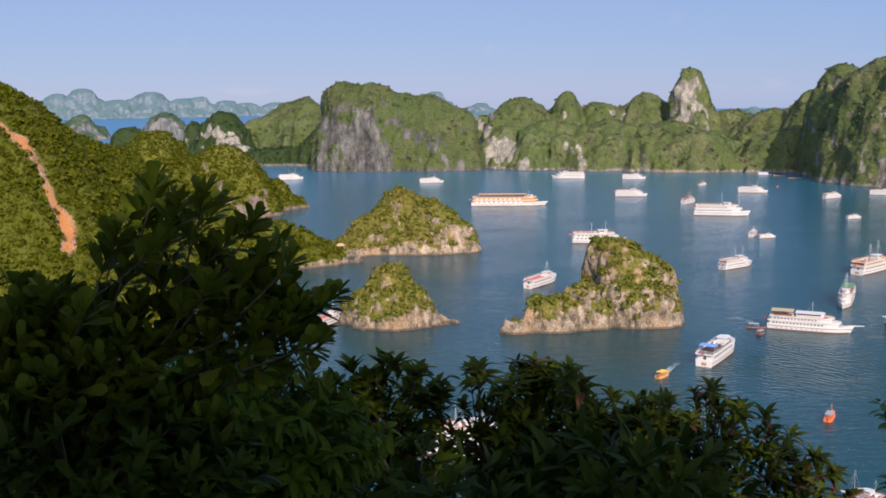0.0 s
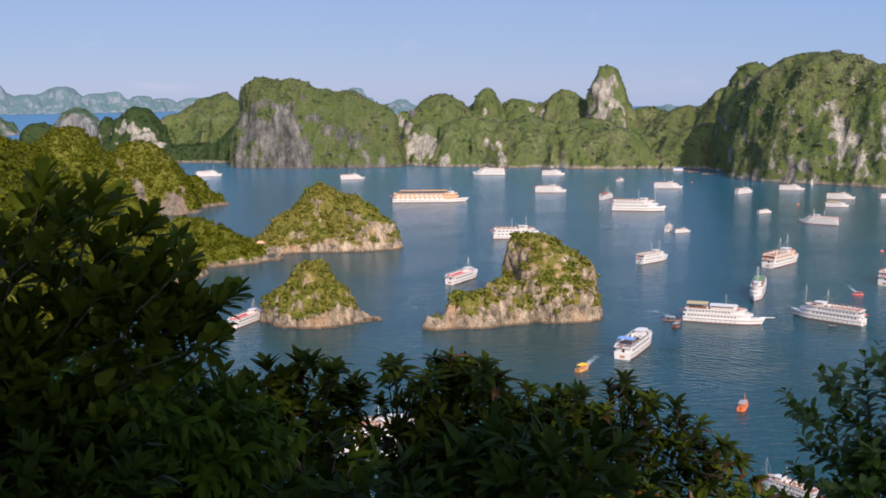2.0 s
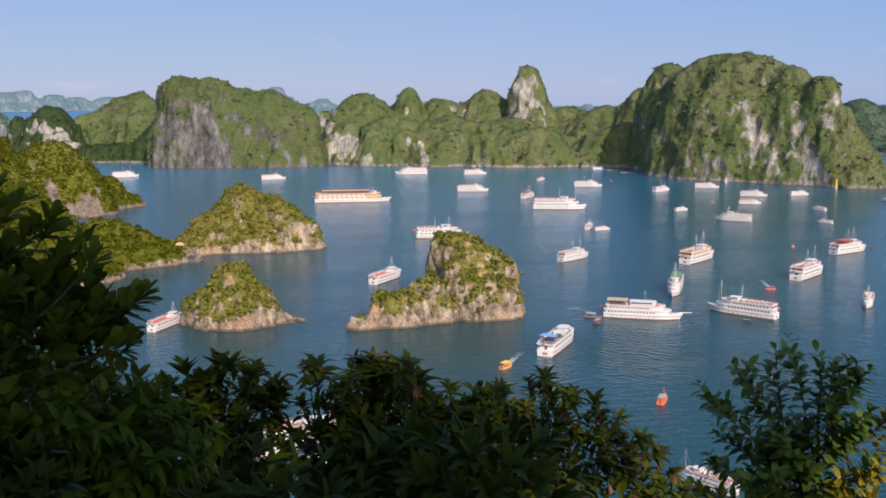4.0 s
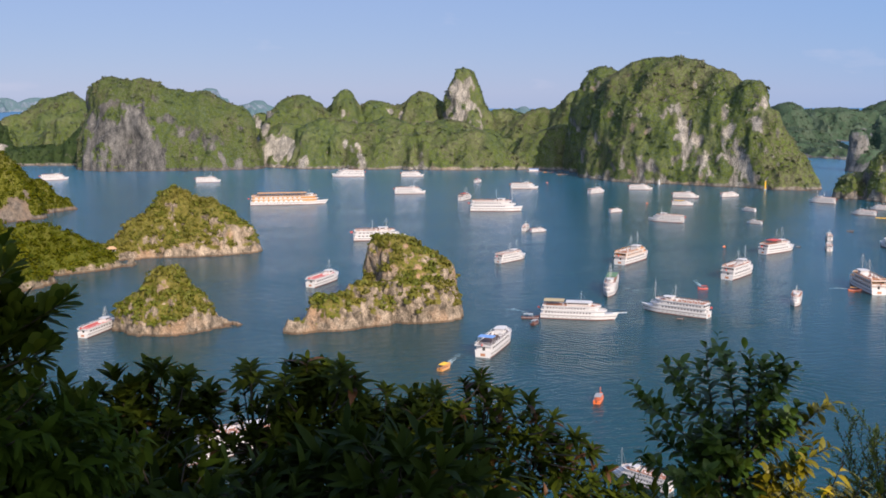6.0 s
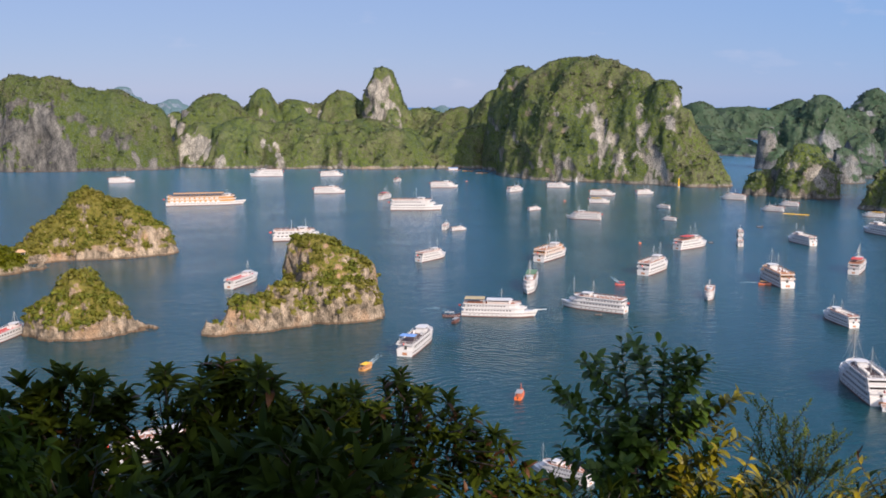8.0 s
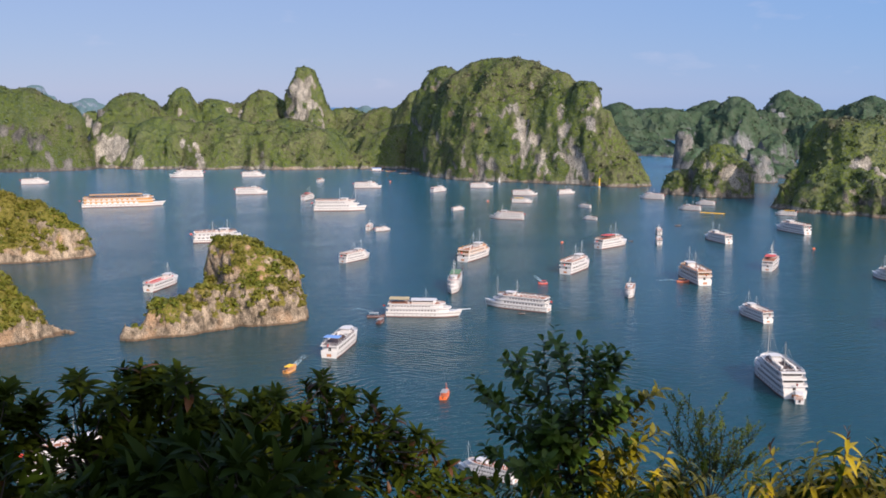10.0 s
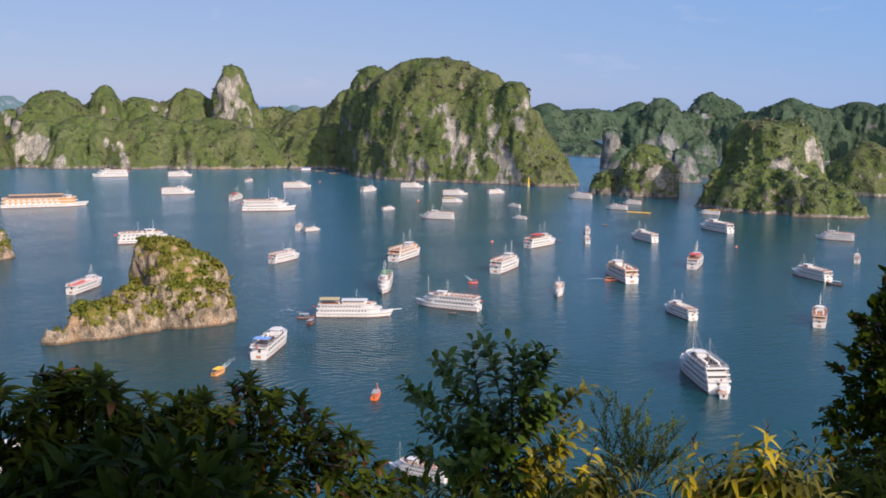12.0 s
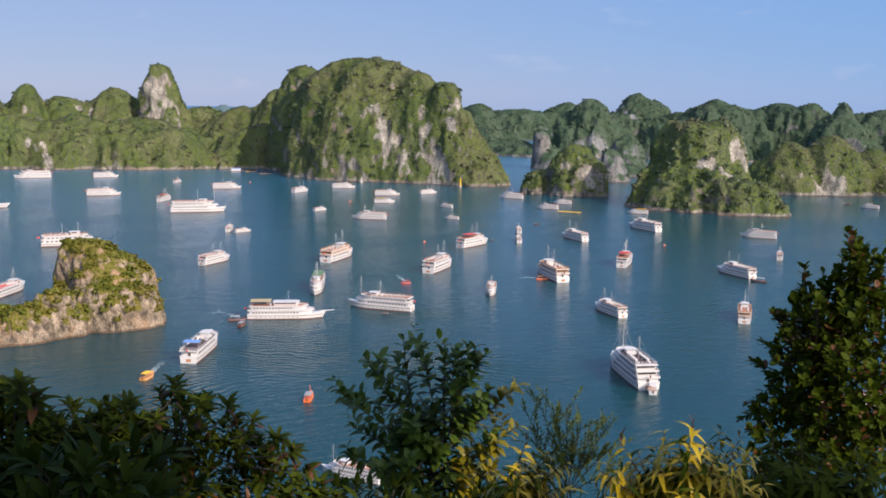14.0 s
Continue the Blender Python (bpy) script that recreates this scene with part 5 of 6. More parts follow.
def pavilion(x, y, z, turn):
    """A small open pavilion with a tiled roof by the shore."""
    thing = tagged(new("pavilion"), "small cream pavilion with an orange roof by the shore", "pavilion")
    thing.matrix_basis = pose(x, y, z, 0, 0, turn) @ Matrix.Scale(0.8, 4)
    part("floor", box(bmesh.new(), -2.6, 2.6, -2.2, 2.2, -1.5, 0.2), CABIN_WHITE, thing)
    for sx in (-1, 0, 1):
        for sy in (-1, 1):
            part("column", rod(bmesh.new(), (sx * 2.2, sy * 1.8, 0.2), (sx * 2.2, sy * 1.8, 2.4), 0.16, 0.14, 8), CABIN_WHITE, thing)
    bm = bmesh.new()
    low = [bm.verts.new(q) for q in ((-3.1, -2.7, 2.4), (3.1, -2.7, 2.4), (3.1, 2.7, 2.4), (-3.1, 2.7, 2.4))]
    top = [bm.verts.new(q) for q in ((-1.3, 0, 4.0), (1.3, 0, 4.0))]
    for f in ((low[0], low[1], top[1], top[0]), (low[1], low[2], top[1]), (low[2], low[3], top[0], top[1]), (low[3], low[0], top[0]), tuple(low[::-1])):
        bm.faces.new(f)
    part("roof", bm, plain("pale_orange_tiles", (0.5, 0.30, 0.16), 0.8, vary=0.2, scale=2), thing)
    part("wall", box(bmesh.new(), -2.2, 2.2, 1.6, 1.75, 0.2, 2.3), CABIN_WHITE, thing)


def shore_house(x, y, z, turn):
    thing = tagged(new("house"), "pale shore house on the far bank", "house")
    thing.matrix_basis = pose(x, y, z, 0, 0, turn)
    for k, (x0, x1, h0, h1) in enumerate(((-9, 1, -3, 6), (1, 8, -3, 9))):
        wall = part("wall", box(bmesh.new(), x0, x1, -4, 4, h0, h1), CABIN_WHITE, thing)
        part("roof", slab(bmesh.new(), [(x0 - 0.5, -4.5), (x1 + 0.5, -4.5), (x1 + 0.5, 4.5), (x0 - 0.5, 4.5)], h1, h1 + 1.6, 1.2), plain("grey_roof", (0.22, 0.2, 0.2), 0.8), thing)
        for j in range(3):
            for lift in range(2 + k):
                cx = x0 + (x1 - x0) * (j + 0.5) / 3
                part("window", box(bmesh.new(), cx - 0.6, cx + 0.6, -4.06, -3.98, 0.6 + 2.9 * lift, 2.0 + 2.9 * lift), GLASS_DARK, wall)


foam('broken white foam trailing an orange tender', [(68.2, 293.1, 0.9), (71.3, 298.5, 0.8), (75.4, 305.1, 1.2)], 1)
foam('curved white wake of a small boat turning', [(114.6, 344.6, 0.8), (115.0, 356.9, 1.0), (112.0, 364.9, 1.2), (107.0, 363.0, 1.2)], 2)
foam('short white wake behind a speedboat', [(205.9, 390.5, 0.7), (207.5, 397.4, 0.9), (209.6, 404.3, 0.8)], 3)
foam('thin white wake beside a cruise boat', [(265.1, 370.0, 0.6), (262.3, 372.9, 0.9), (257.0, 372.3, 0.7)], 4)
beacon(463.7, 771.1, YELLOW_CANVAS, 'yellow channel beacon off the cliff foot', 7.5)
beacon(395.8, 839.0, CABIN_WHITE, 'small white channel beacon off the cliff foot', 4.0)
buoy(301.3, 880.8)
buoy(319.6, 698.0)
buoy(390.5, 420.4)
buoy(111.8, 478.2)
buoy(270.7, 488.9)
raft(330.2, 1010.0, -18, 16.0, 'floating raft with a blue roofed hut', TEAK, BLUE_CANVAS)
raft(346.8, 965.8, -20, 12.0, 'orange floating raft near the cliff', ORANGE_TRIM)
raft(437.8, 572.6, -50, 17.0, 'long yellow bamboo raft', YELLOW_CANVAS)
for k in range(6):
    kayak(338.3 + 1.5 * k, 999.3 - 1.1 * k, 40, ORANGE_PAINT if k % 2 else YELLOW_CANVAS)
shore_house(788.2, 1147.3, 2.2, -32)
pavilion(-54.9, 521.0, 4.2, 8)

# ---- the lookout's hillside and its plants ----
LEAF_DARK = leafage("dark_leathery_leaves", (0.026, 0.052, 0.004), (0.135, 0.165, 0.014), 0.65, 0.8, 0.1, 0.25)
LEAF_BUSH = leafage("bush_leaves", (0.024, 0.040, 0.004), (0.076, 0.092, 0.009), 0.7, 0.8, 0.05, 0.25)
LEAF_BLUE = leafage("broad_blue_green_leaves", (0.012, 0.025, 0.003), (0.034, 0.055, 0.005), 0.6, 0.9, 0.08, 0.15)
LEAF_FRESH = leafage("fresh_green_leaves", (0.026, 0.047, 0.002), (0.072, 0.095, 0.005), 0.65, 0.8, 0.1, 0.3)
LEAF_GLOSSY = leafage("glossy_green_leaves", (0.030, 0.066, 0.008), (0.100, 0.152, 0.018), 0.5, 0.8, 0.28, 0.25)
LEAF_FERN = leafage("soft_green_undergrowth_leaves", (0.020, 0.042, 0.004), (0.062, 0.098, 0.008), 0.7, 0.9, 0.05, 0.25)
# Yellow holds the sunlight on the drooping shrubs.
LEAF_YELLOW = leafage("yellow_green_leaves_painted_sunlit", (0.17, 0.150, 0.004), (0.70, 0.46, 0.005), 0.45, 1.2, 0.4, 0.15)
# Sunlight painted as yellow; also colours the tips of one green shrub.
LEAF_LIT = leafage("yellow_leaves_with_painted_sun", (0.07, 0.085, 0.006), (0.34, 0.25, 0.008), 0.45, 1.2, 0.3, 0.3)
LEAF_WISPY = leafage("tiny_pale_green_leaves", (0.07, 0.10, 0.018), (0.17, 0.20, 0.038), 0.6, 0.8, 0.1, 0.35)
LEAF_RUST = leafage("rusty_young_leaves", (0.075, 0.030, 0.008), (0.16, 0.062, 0.016), 0.5, 1.2, 0.4, 0.2)
BARK = plain("brown_bark", (0.055, 0.040, 0.029), 0.9, vary=0.3, scale=14)
EARTH = plain("leaf_littered_earth", (0.07, 0.055, 0.035), 1.0, vary=0.35, scale=1.2)

# Crowns of the plants below the lookout: x, y, z, half width, half height.
LEFT_TREE = [
    (-0.666, 1.672, 84.455, 0.197, 0.124), (-0.398, 1.755, 84.591, 0.171, 0.197), (-0.493, 1.731, 84.777, 0.05, 0.114),
    (-0.643, 1.681, 84.545, 0.238, 0.155), (-0.274, 1.779, 84.567, 0.064, 0.103), (-0.708, 1.655, 84.593, 0.124, 0.124),
    (-0.504, 1.728, 84.424, 0.155, 0.093)]
LOW_FRONT = [
    (-0.634, 1.599, 84.379, 0.227, 0.119), (-0.46, 1.657, 84.327, 0.148, 0.094)]
LOW_LEFT = [
    (-0.653, 2.826, 84.091, 0.283, 0.208), (-0.82, 2.782, 83.898, 0.367, 0.2), (-0.428, 2.868, 83.949, 0.233, 0.2),
    (-1.168, 2.654, 83.937, 0.333, 0.2), (-0.501, 2.856, 83.791, 0.267, 0.15), (-0.951, 2.74, 84.003, 0.35, 0.217)]
LOW_BACK = [
    (-1.707, 4.271, 83.529, 0.687, 0.397), (-1.211, 4.438, 83.574, 0.529, 0.291), (-0.835, 4.524, 83.401, 0.449, 0.344),
    (-1.307, 4.41, 83.141, 0.793, 0.291), (-2.06, 4.113, 83.893, 0.529, 0.423)]
BUSH_A = [
    (-0.38, 6.489, 82.776, 0.418, 0.456), (-0.654, 6.467, 82.625, 0.448, 0.411), (-0.586, 6.473, 82.253, 0.598, 0.374)]
BUSH_B = [
    (0.241, 6.496, 82.765, 0.392, 0.456), (0.043, 6.5, 82.44, 0.523, 0.411)]
BUSH_C = [
    (0.657, 6.567, 82.686, 0.398, 0.501), (0.559, 6.576, 82.278, 0.455, 0.379)]
BUSH_D = [
    (1.154, 6.701, 82.494, 0.313, 0.422), (1.482, 6.637, 82.505, 0.293, 0.438), (1.296, 6.675, 82.142, 0.469, 0.43)]
BUSH_E = [
    (1.9, 6.737, 82.513, 0.266, 0.463), (2.228, 6.636, 82.273, 0.322, 0.434), (1.882, 6.742, 82.063, 0.523, 0.483),
    (2.535, 6.525, 82.127, 0.249, 0.302), (2.21, 6.01, 82.1, 0.34, 0.3), (2.36, 5.85, 82.0, 0.3, 0.26),
    (2.75, 6.4, 81.9, 0.3, 0.3)]
BROAD_A = [
    (0.726, 3.526, 83.535, 0.393, 0.186), (0.477, 3.568, 83.43, 0.331, 0.228)]
BROAD_B = [
    (-0.143, 3.397, 83.557, 0.43, 0.195), (-0.47, 3.367, 83.53, 0.313, 0.215), (0.124, 3.398, 83.509, 0.274, 0.195)]
RIGHT_TREE = [
    (6.333, 4.888, 83.077, 0.391, 0.69), (6.48, 4.691, 83.546, 0.23, 0.506), (6.25, 4.994, 82.65, 0.345, 0.391),
    (6.568, 4.567, 82.859, 0.644, 1.012), (6.426, 4.765, 82.369, 0.736, 0.506)]
LOW_MID = [
    (3.219, 6.216, 81.774, 0.805, 0.302), (3.952, 5.778, 81.658, 0.805, 0.322), (4.551, 5.318, 81.717, 0.644, 0.322)]
# Tips of single shoots: x, y, z.
TUFTS = [
    (-0.469, 1.614, 84.874), (-0.514, 1.667, 84.817), (-0.540, 1.620, 84.790), (-0.571, 1.661, 84.743), (-0.542, 1.676, 84.746), (-0.428, 1.588, 84.834),
    (-0.386, 1.588, 84.848), (-0.395, 1.763, 84.814), (-0.319, 1.655, 84.796), (-0.342, 1.645, 84.781), (-0.300, 1.815, 84.733), (-0.263, 1.710, 84.721),
    (-0.325, 1.777, 84.722), (-0.435, 1.675, 84.783), (-0.408, 1.717, 84.737), (-0.461, 1.597, 84.771), (-0.506, 1.689, 84.708), (-0.559, 1.723, 84.686),
    (-0.666, 1.607, 84.680), (-0.708, 1.638, 84.667), (-0.646, 1.648, 84.649), (-0.571, 1.541, 84.668), (-0.588, 1.689, 84.654), (-0.533, 1.671, 84.647),
    (-0.437, 1.637, 84.653), (-0.381, 1.593, 84.700), (-0.349, 1.779, 84.664), (-0.316, 1.701, 84.617), (-0.260, 1.763, 84.615), (-0.223, 1.802, 84.623),
    (-0.195, 1.771, 84.640), (-0.273, 1.804, 84.566), (-0.218, 1.701, 84.573), (-0.321, 1.770, 84.546)]
WHORLS = [
    (0.23, 6.25, 83.26), (0.61, 6.48, 83.22), (0.71, 6.44, 83.16), (0.79, 6.03, 83.30), (0.88, 6.04, 83.20), (0.43, 6.13, 83.19)]
CROWN_TIPS = [
    (1.16, 6.53, 82.95), (1.45, 6.20, 83.03), (1.77, 6.22, 83.10), (1.87, 6.02, 83.01), (2.06, 6.07, 82.96), (2.19, 5.96, 82.86),
    (2.33, 5.89, 82.73), (2.47, 5.96, 82.59), (2.56, 5.93, 82.45), (1.34, 6.46, 82.77), (1.64, 6.28, 82.85)]
SPOONS = [
    (-0.63, 6.45, 83.19), (-0.51, 6.43, 83.10), (-0.42, 6.51, 83.22), (-0.33, 6.35, 83.24), (-0.19, 6.10, 83.24), (-0.59, 6.42, 83.05),
    (-0.07, 6.51, 82.99), (-0.76, 6.43, 83.08)]
DROOPING = [
    (3.77, 4.14, 83.02), (3.90, 4.14, 82.94), (3.59, 4.04, 82.90), (3.77, 4.34, 82.67), (3.95, 3.99, 83.11), (3.90, 3.81, 83.12),
    (3.86, 3.68, 83.25), (4.21, 3.94, 82.96), (4.34, 3.92, 83.06), (3.95, 3.61, 83.00), (3.98, 4.13, 82.82), (3.94, 3.87, 82.87),
    (4.05, 3.55, 83.03), (3.72, 3.99, 82.81), (4.16, 3.93, 82.74), (4.36, 3.80, 83.04)]
DROOPING_B = [
    (3.85, 5.20, 82.66), (4.11, 5.29, 82.52), (4.10, 5.02, 82.56), (4.08, 5.36, 82.34), (4.22, 5.06, 82.34)]
DROOPING_C = [
    (4.87, 4.02, 82.93), (5.03, 3.92, 82.92), (4.91, 3.61, 82.96), (4.89, 4.10, 82.71), (4.68, 3.70, 82.82), (4.67, 3.50, 82.87),
    (5.03, 3.54, 82.90), (4.40, 3.78, 82.79), (4.80, 3.45, 82.79), (5.03, 3.35, 83.02), (5.17, 3.36, 82.83)]
WISPS = [
    (5.71, 7.90, 81.84), (5.79, 7.76, 81.97), (6.20, 8.06, 81.73), (6.12, 7.71, 81.85), (6.48, 7.91, 81.59), (6.57, 7.79, 81.50),
    (6.49, 7.46, 81.69), (6.56, 7.47, 81.42), (6.65, 7.44, 81.17), (5.96, 8.08, 81.39), (5.84, 8.13, 81.07), (6.15, 7.87, 81.58),
    (6.31, 7.79, 81.37), (6.58, 7.82, 81.22), (6.04, 7.91, 81.19)]
SPRIGS = [
    (6.19, 5.17, 83.34), (6.19, 5.31, 83.08), (6.03, 5.25, 82.95), (6.03, 5.28, 82.59), (6.17, 5.45, 82.39), (6.41, 4.94, 83.68),
    (6.50, 4.84, 83.80), (6.20, 4.94, 83.55), (6.26, 5.08, 83.40), (6.21, 5.21, 82.71), (6.07, 5.10, 82.86), (6.31, 5.11, 83.18),
    (6.59, 4.76, 83.76), (6.51, 4.57, 83.92), (6.73, 4.58, 83.99)]
# The young tree's boughs: height of the fork and its offset, tip to the right, away, up, and whether sunlight is
# painted on it.
SAPLING = (4.69, 7.73, 81.15)
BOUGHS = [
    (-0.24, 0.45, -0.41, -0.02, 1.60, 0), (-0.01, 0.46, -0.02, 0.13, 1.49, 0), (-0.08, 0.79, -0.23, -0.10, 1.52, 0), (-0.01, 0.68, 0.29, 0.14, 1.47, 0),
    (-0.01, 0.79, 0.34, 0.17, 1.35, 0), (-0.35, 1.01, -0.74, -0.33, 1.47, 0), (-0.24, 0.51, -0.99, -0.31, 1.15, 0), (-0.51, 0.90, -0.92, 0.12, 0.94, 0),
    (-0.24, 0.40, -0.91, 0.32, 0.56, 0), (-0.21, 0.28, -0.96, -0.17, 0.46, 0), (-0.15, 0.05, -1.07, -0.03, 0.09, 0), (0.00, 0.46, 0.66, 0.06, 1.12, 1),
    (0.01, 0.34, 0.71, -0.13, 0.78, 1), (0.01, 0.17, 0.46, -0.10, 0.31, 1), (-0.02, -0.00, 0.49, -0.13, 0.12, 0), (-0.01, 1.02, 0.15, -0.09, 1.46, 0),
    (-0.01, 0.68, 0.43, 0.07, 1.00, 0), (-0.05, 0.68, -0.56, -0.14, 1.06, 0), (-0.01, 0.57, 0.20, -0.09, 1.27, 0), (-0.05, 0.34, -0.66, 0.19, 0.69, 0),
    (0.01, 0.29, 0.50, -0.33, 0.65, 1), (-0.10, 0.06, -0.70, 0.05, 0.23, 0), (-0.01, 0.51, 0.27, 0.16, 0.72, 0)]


def slope(x, y):
    """Height of the lookout's hill."""
    r = np.hypot(x, y)
    fall = np.where(y > -1.0, 0.62 + 0.1 * np.sin(x * 0.05), 0.25 + 0.37 * np.clip((r - 6) / 40, 0, 1))
    return np.maximum(EYE - 1.7 - fall * np.maximum(0, r - 1.5) + 0.25 * np.sin(x * 0.9) * np.cos(y * 0.8), -2.0)


def hillside():
    rad = np.concatenate([np.linspace(0, 12, 25), np.geomspace(13, 210, 40)])
    ang = np.linspace(0, 2 * math.pi, 97)[:-1]
    rr, aa = np.meshgrid(rad, ang, indexing="ij")
    x, y = rr * np.sin(aa), rr * np.cos(aa)
    v = np.stack([x, y, slope(x, y)], -1).reshape(-1, 3)
    n = len(ang)
    q = [(i * n + j, (i + 1) * n + j, (i + 1) * n + (j + 1) % n, i * n + (j + 1) % n) for i in range(len(rad) - 1) for j in range(n)]
    hill = new("ground", mesh_of("ground", v, np.array(q)[:, ::-1], EARTH, True))
    tagged(hill, "steep shaded earth slope under the bushes", "ground", kind="structure")


hillside()
BLADES = {"spatula": (0.10, 0.32, 0.66, 0.96, 0.92, 0.30), "lance": (0.12, 0.85, 1.0, 0.78, 0.42, 0.03), "oval": (0.12, 0.72, 1.0, 0.95, 0.62, 0.10)}


def blade(kind, slim, droop, fold=0.22):
    """One leaf along +x with its upper side to +z, of length 1."""
    t = np.array((0.0, 0.22, 0.45, 0.68, 0.87, 1.0))
    w = np.array(BLADES[kind]) * slim / 2
    rows = [[(s, k * h, fold * abs(k) * h - droop * s * s) for k in (-1, 0, 1)] for s, h in zip(t, w)]
    v = np.array(rows).reshape(-1, 3)
    q = np.array([(i * 3 + j, i * 3 + 3 + j, i * 3 + 4 + j, i * 3 + 1 + j) for i in range(5) for j in range(2)])
    return v, q


def frames_of(way, up):
    """Turns that lay a leaf's length along way, its upper side as near up as can be."""
    x = unit(way)
    y = unit(np.cross(up, x))
    return np.stack([x, y, np.cross(x, y)], -1)


def tube(points, r0, r1, sides=5):
    bm = bmesh.new()
    rings = []
    n = len(points)
    for i, p in enumerate(points):
        d = (points[min(i + 1, n - 1)] - points[max(i - 1, 0)]).normalized()
        q = d.to_track_quat("Z", "Y").to_matrix()
        r = r0 + (r1 - r0) * i / (n - 1)
        rings.append([bm.verts.new(p + q @ Vector((r * math.cos(k * 6.2832 / sides), r * math.sin(k * 6.2832 / sides), 0))) for k in range(sides)])
    for a, b in zip(rings, rings[1:]):
        for k in range(sides):
            bm.faces.new((a[k], a[(k + 1) % sides], b[(k + 1) % sides], b[k]))
    bm.faces.new(rings[0][::-1])
    bm.faces.new(rings[-1])
    return bm


def foliage(thing, at, way, up, size, kind, slim, droop, mat, singles, label=""):
    """Leaves of a plant: those next to the lookout each a part, the rest joined."""
    v, q = blade(kind, slim, droop)
    m = frames_of(way, up)
    order = np.argsort(np.linalg.norm(at - (0, 0, EYE), axis=1))
    proto = mesh_of("leaf", v, q, mat, True)
    base = thing.matrix_basis.inverted()
    for i in order[:singles]:
        leaf = new("leaf", proto)
        leaf.parent = thing
        turn = Matrix([[*(m[i][r] * size[i]), at[i][r]] for r in range(3)] + [[0, 0, 0, 1]])
        leaf.matrix_basis = base @ turn
    rest = order[singles:]
    if len(rest):
        pts = np.einsum("nij,kj->nki", m[rest] * size[rest, None, None], v) + at[rest, None, :] - np.array(thing.matrix_basis.translation)
        quads = (q[None] + (np.arange(len(rest)) * len(v))[:, None, None]).reshape(-1, 4)
        ob = new("foliage", mesh_of("foliage", pts.reshape(-1, 3), quads, mat, True))
        ob.parent = thing
        tagged(ob, label, kind="stuff")


def spray(bag, rng, a, mid, b, n, start, size, lean, hang=0.0, taper=0.3):
    """Leaves set in a spiral along a bent shoot from a to b; adds them to the bag."""
    turn = rng.random() * 6.283
    for k in range(n):
        s = start + (1 - start) * (k + 0.5) / n
        p = a.lerp(mid, s).lerp(mid.lerp(b, s), s)
        d = (mid.lerp(b, s) - a.lerp(mid, s)).normalized()
        side = d.cross(Vector((0.31, 0.17, 0.94))).normalized()
        turn += 2.4 + rng.uniform(-0.3, 0.3)
        out = side * math.cos(turn) + d.cross(side) * math.sin(turn)
        open_by = lean * (1.25 - 0.75 * (s - start) / (1.001 - start)) * rng.uniform(0.8, 1.2)
        w = (d + out * open_by + Vector((0, 0, -hang))).normalized()
        up = Vector((rng.normal() * 0.2, rng.normal() * 0.2, 1)) + d * 0.5
        bag.append((*p, *w, *up.normalized(), size * rng.uniform(0.75, 1.15) * (1 - taper * max(0, s - 0.8) / 0.2)))


def stalks(thing, foot, rng, bag, heart, tips, n, start, size, lean, hang=0.0, bow=0.35, thick=0.006, fork=0.15):
    """Shoots from the heart of a plant to the tips, each a branch with leaves along its outer part; bow 1 rises straight under the tip."""
    for tip in tips:
        b = Vector(tip)
        a = heart + (b - heart) * fork + Vector((rng.normal(), rng.normal(), 0)) * 0.03
        mid = Vector((a.x + (b.x - a.x) * bow, a.y + (b.y - a.y) * bow, a.z + (b.z - a.z) * (0.62 - 0.25 * bow)))
        part("branch", tube([a.lerp(mid, s).lerp(mid.lerp(b, s), s) - foot for s in (0, 0.25, 0.5, 0.75, 1)], thick, thick * 0.35, 4), BARK, thing)
        spray(bag, rng, a, mid, b, n + int(rng.integers(-2, 3)), start, size, lean, hang)


def rooted(name, label, category, x, y):
    """An empty plant on the slope."""
    foot = Vector((x, y, float(slope(x, y)) - 0.1))
    thing = tagged(new(name), label, category, "plants below the lookout")
    thing.matrix_basis = pose(*foot)
    return thing, foot


def leaf_out(thing, bag, kind, slim, droop, mat, singles):
    rows = np.array(bag)
    foliage(thing, rows[:, 0:3], rows[:, 3:6], rows[:, 6:9], rows[:, 9], kind, slim, droop, mat, singles)


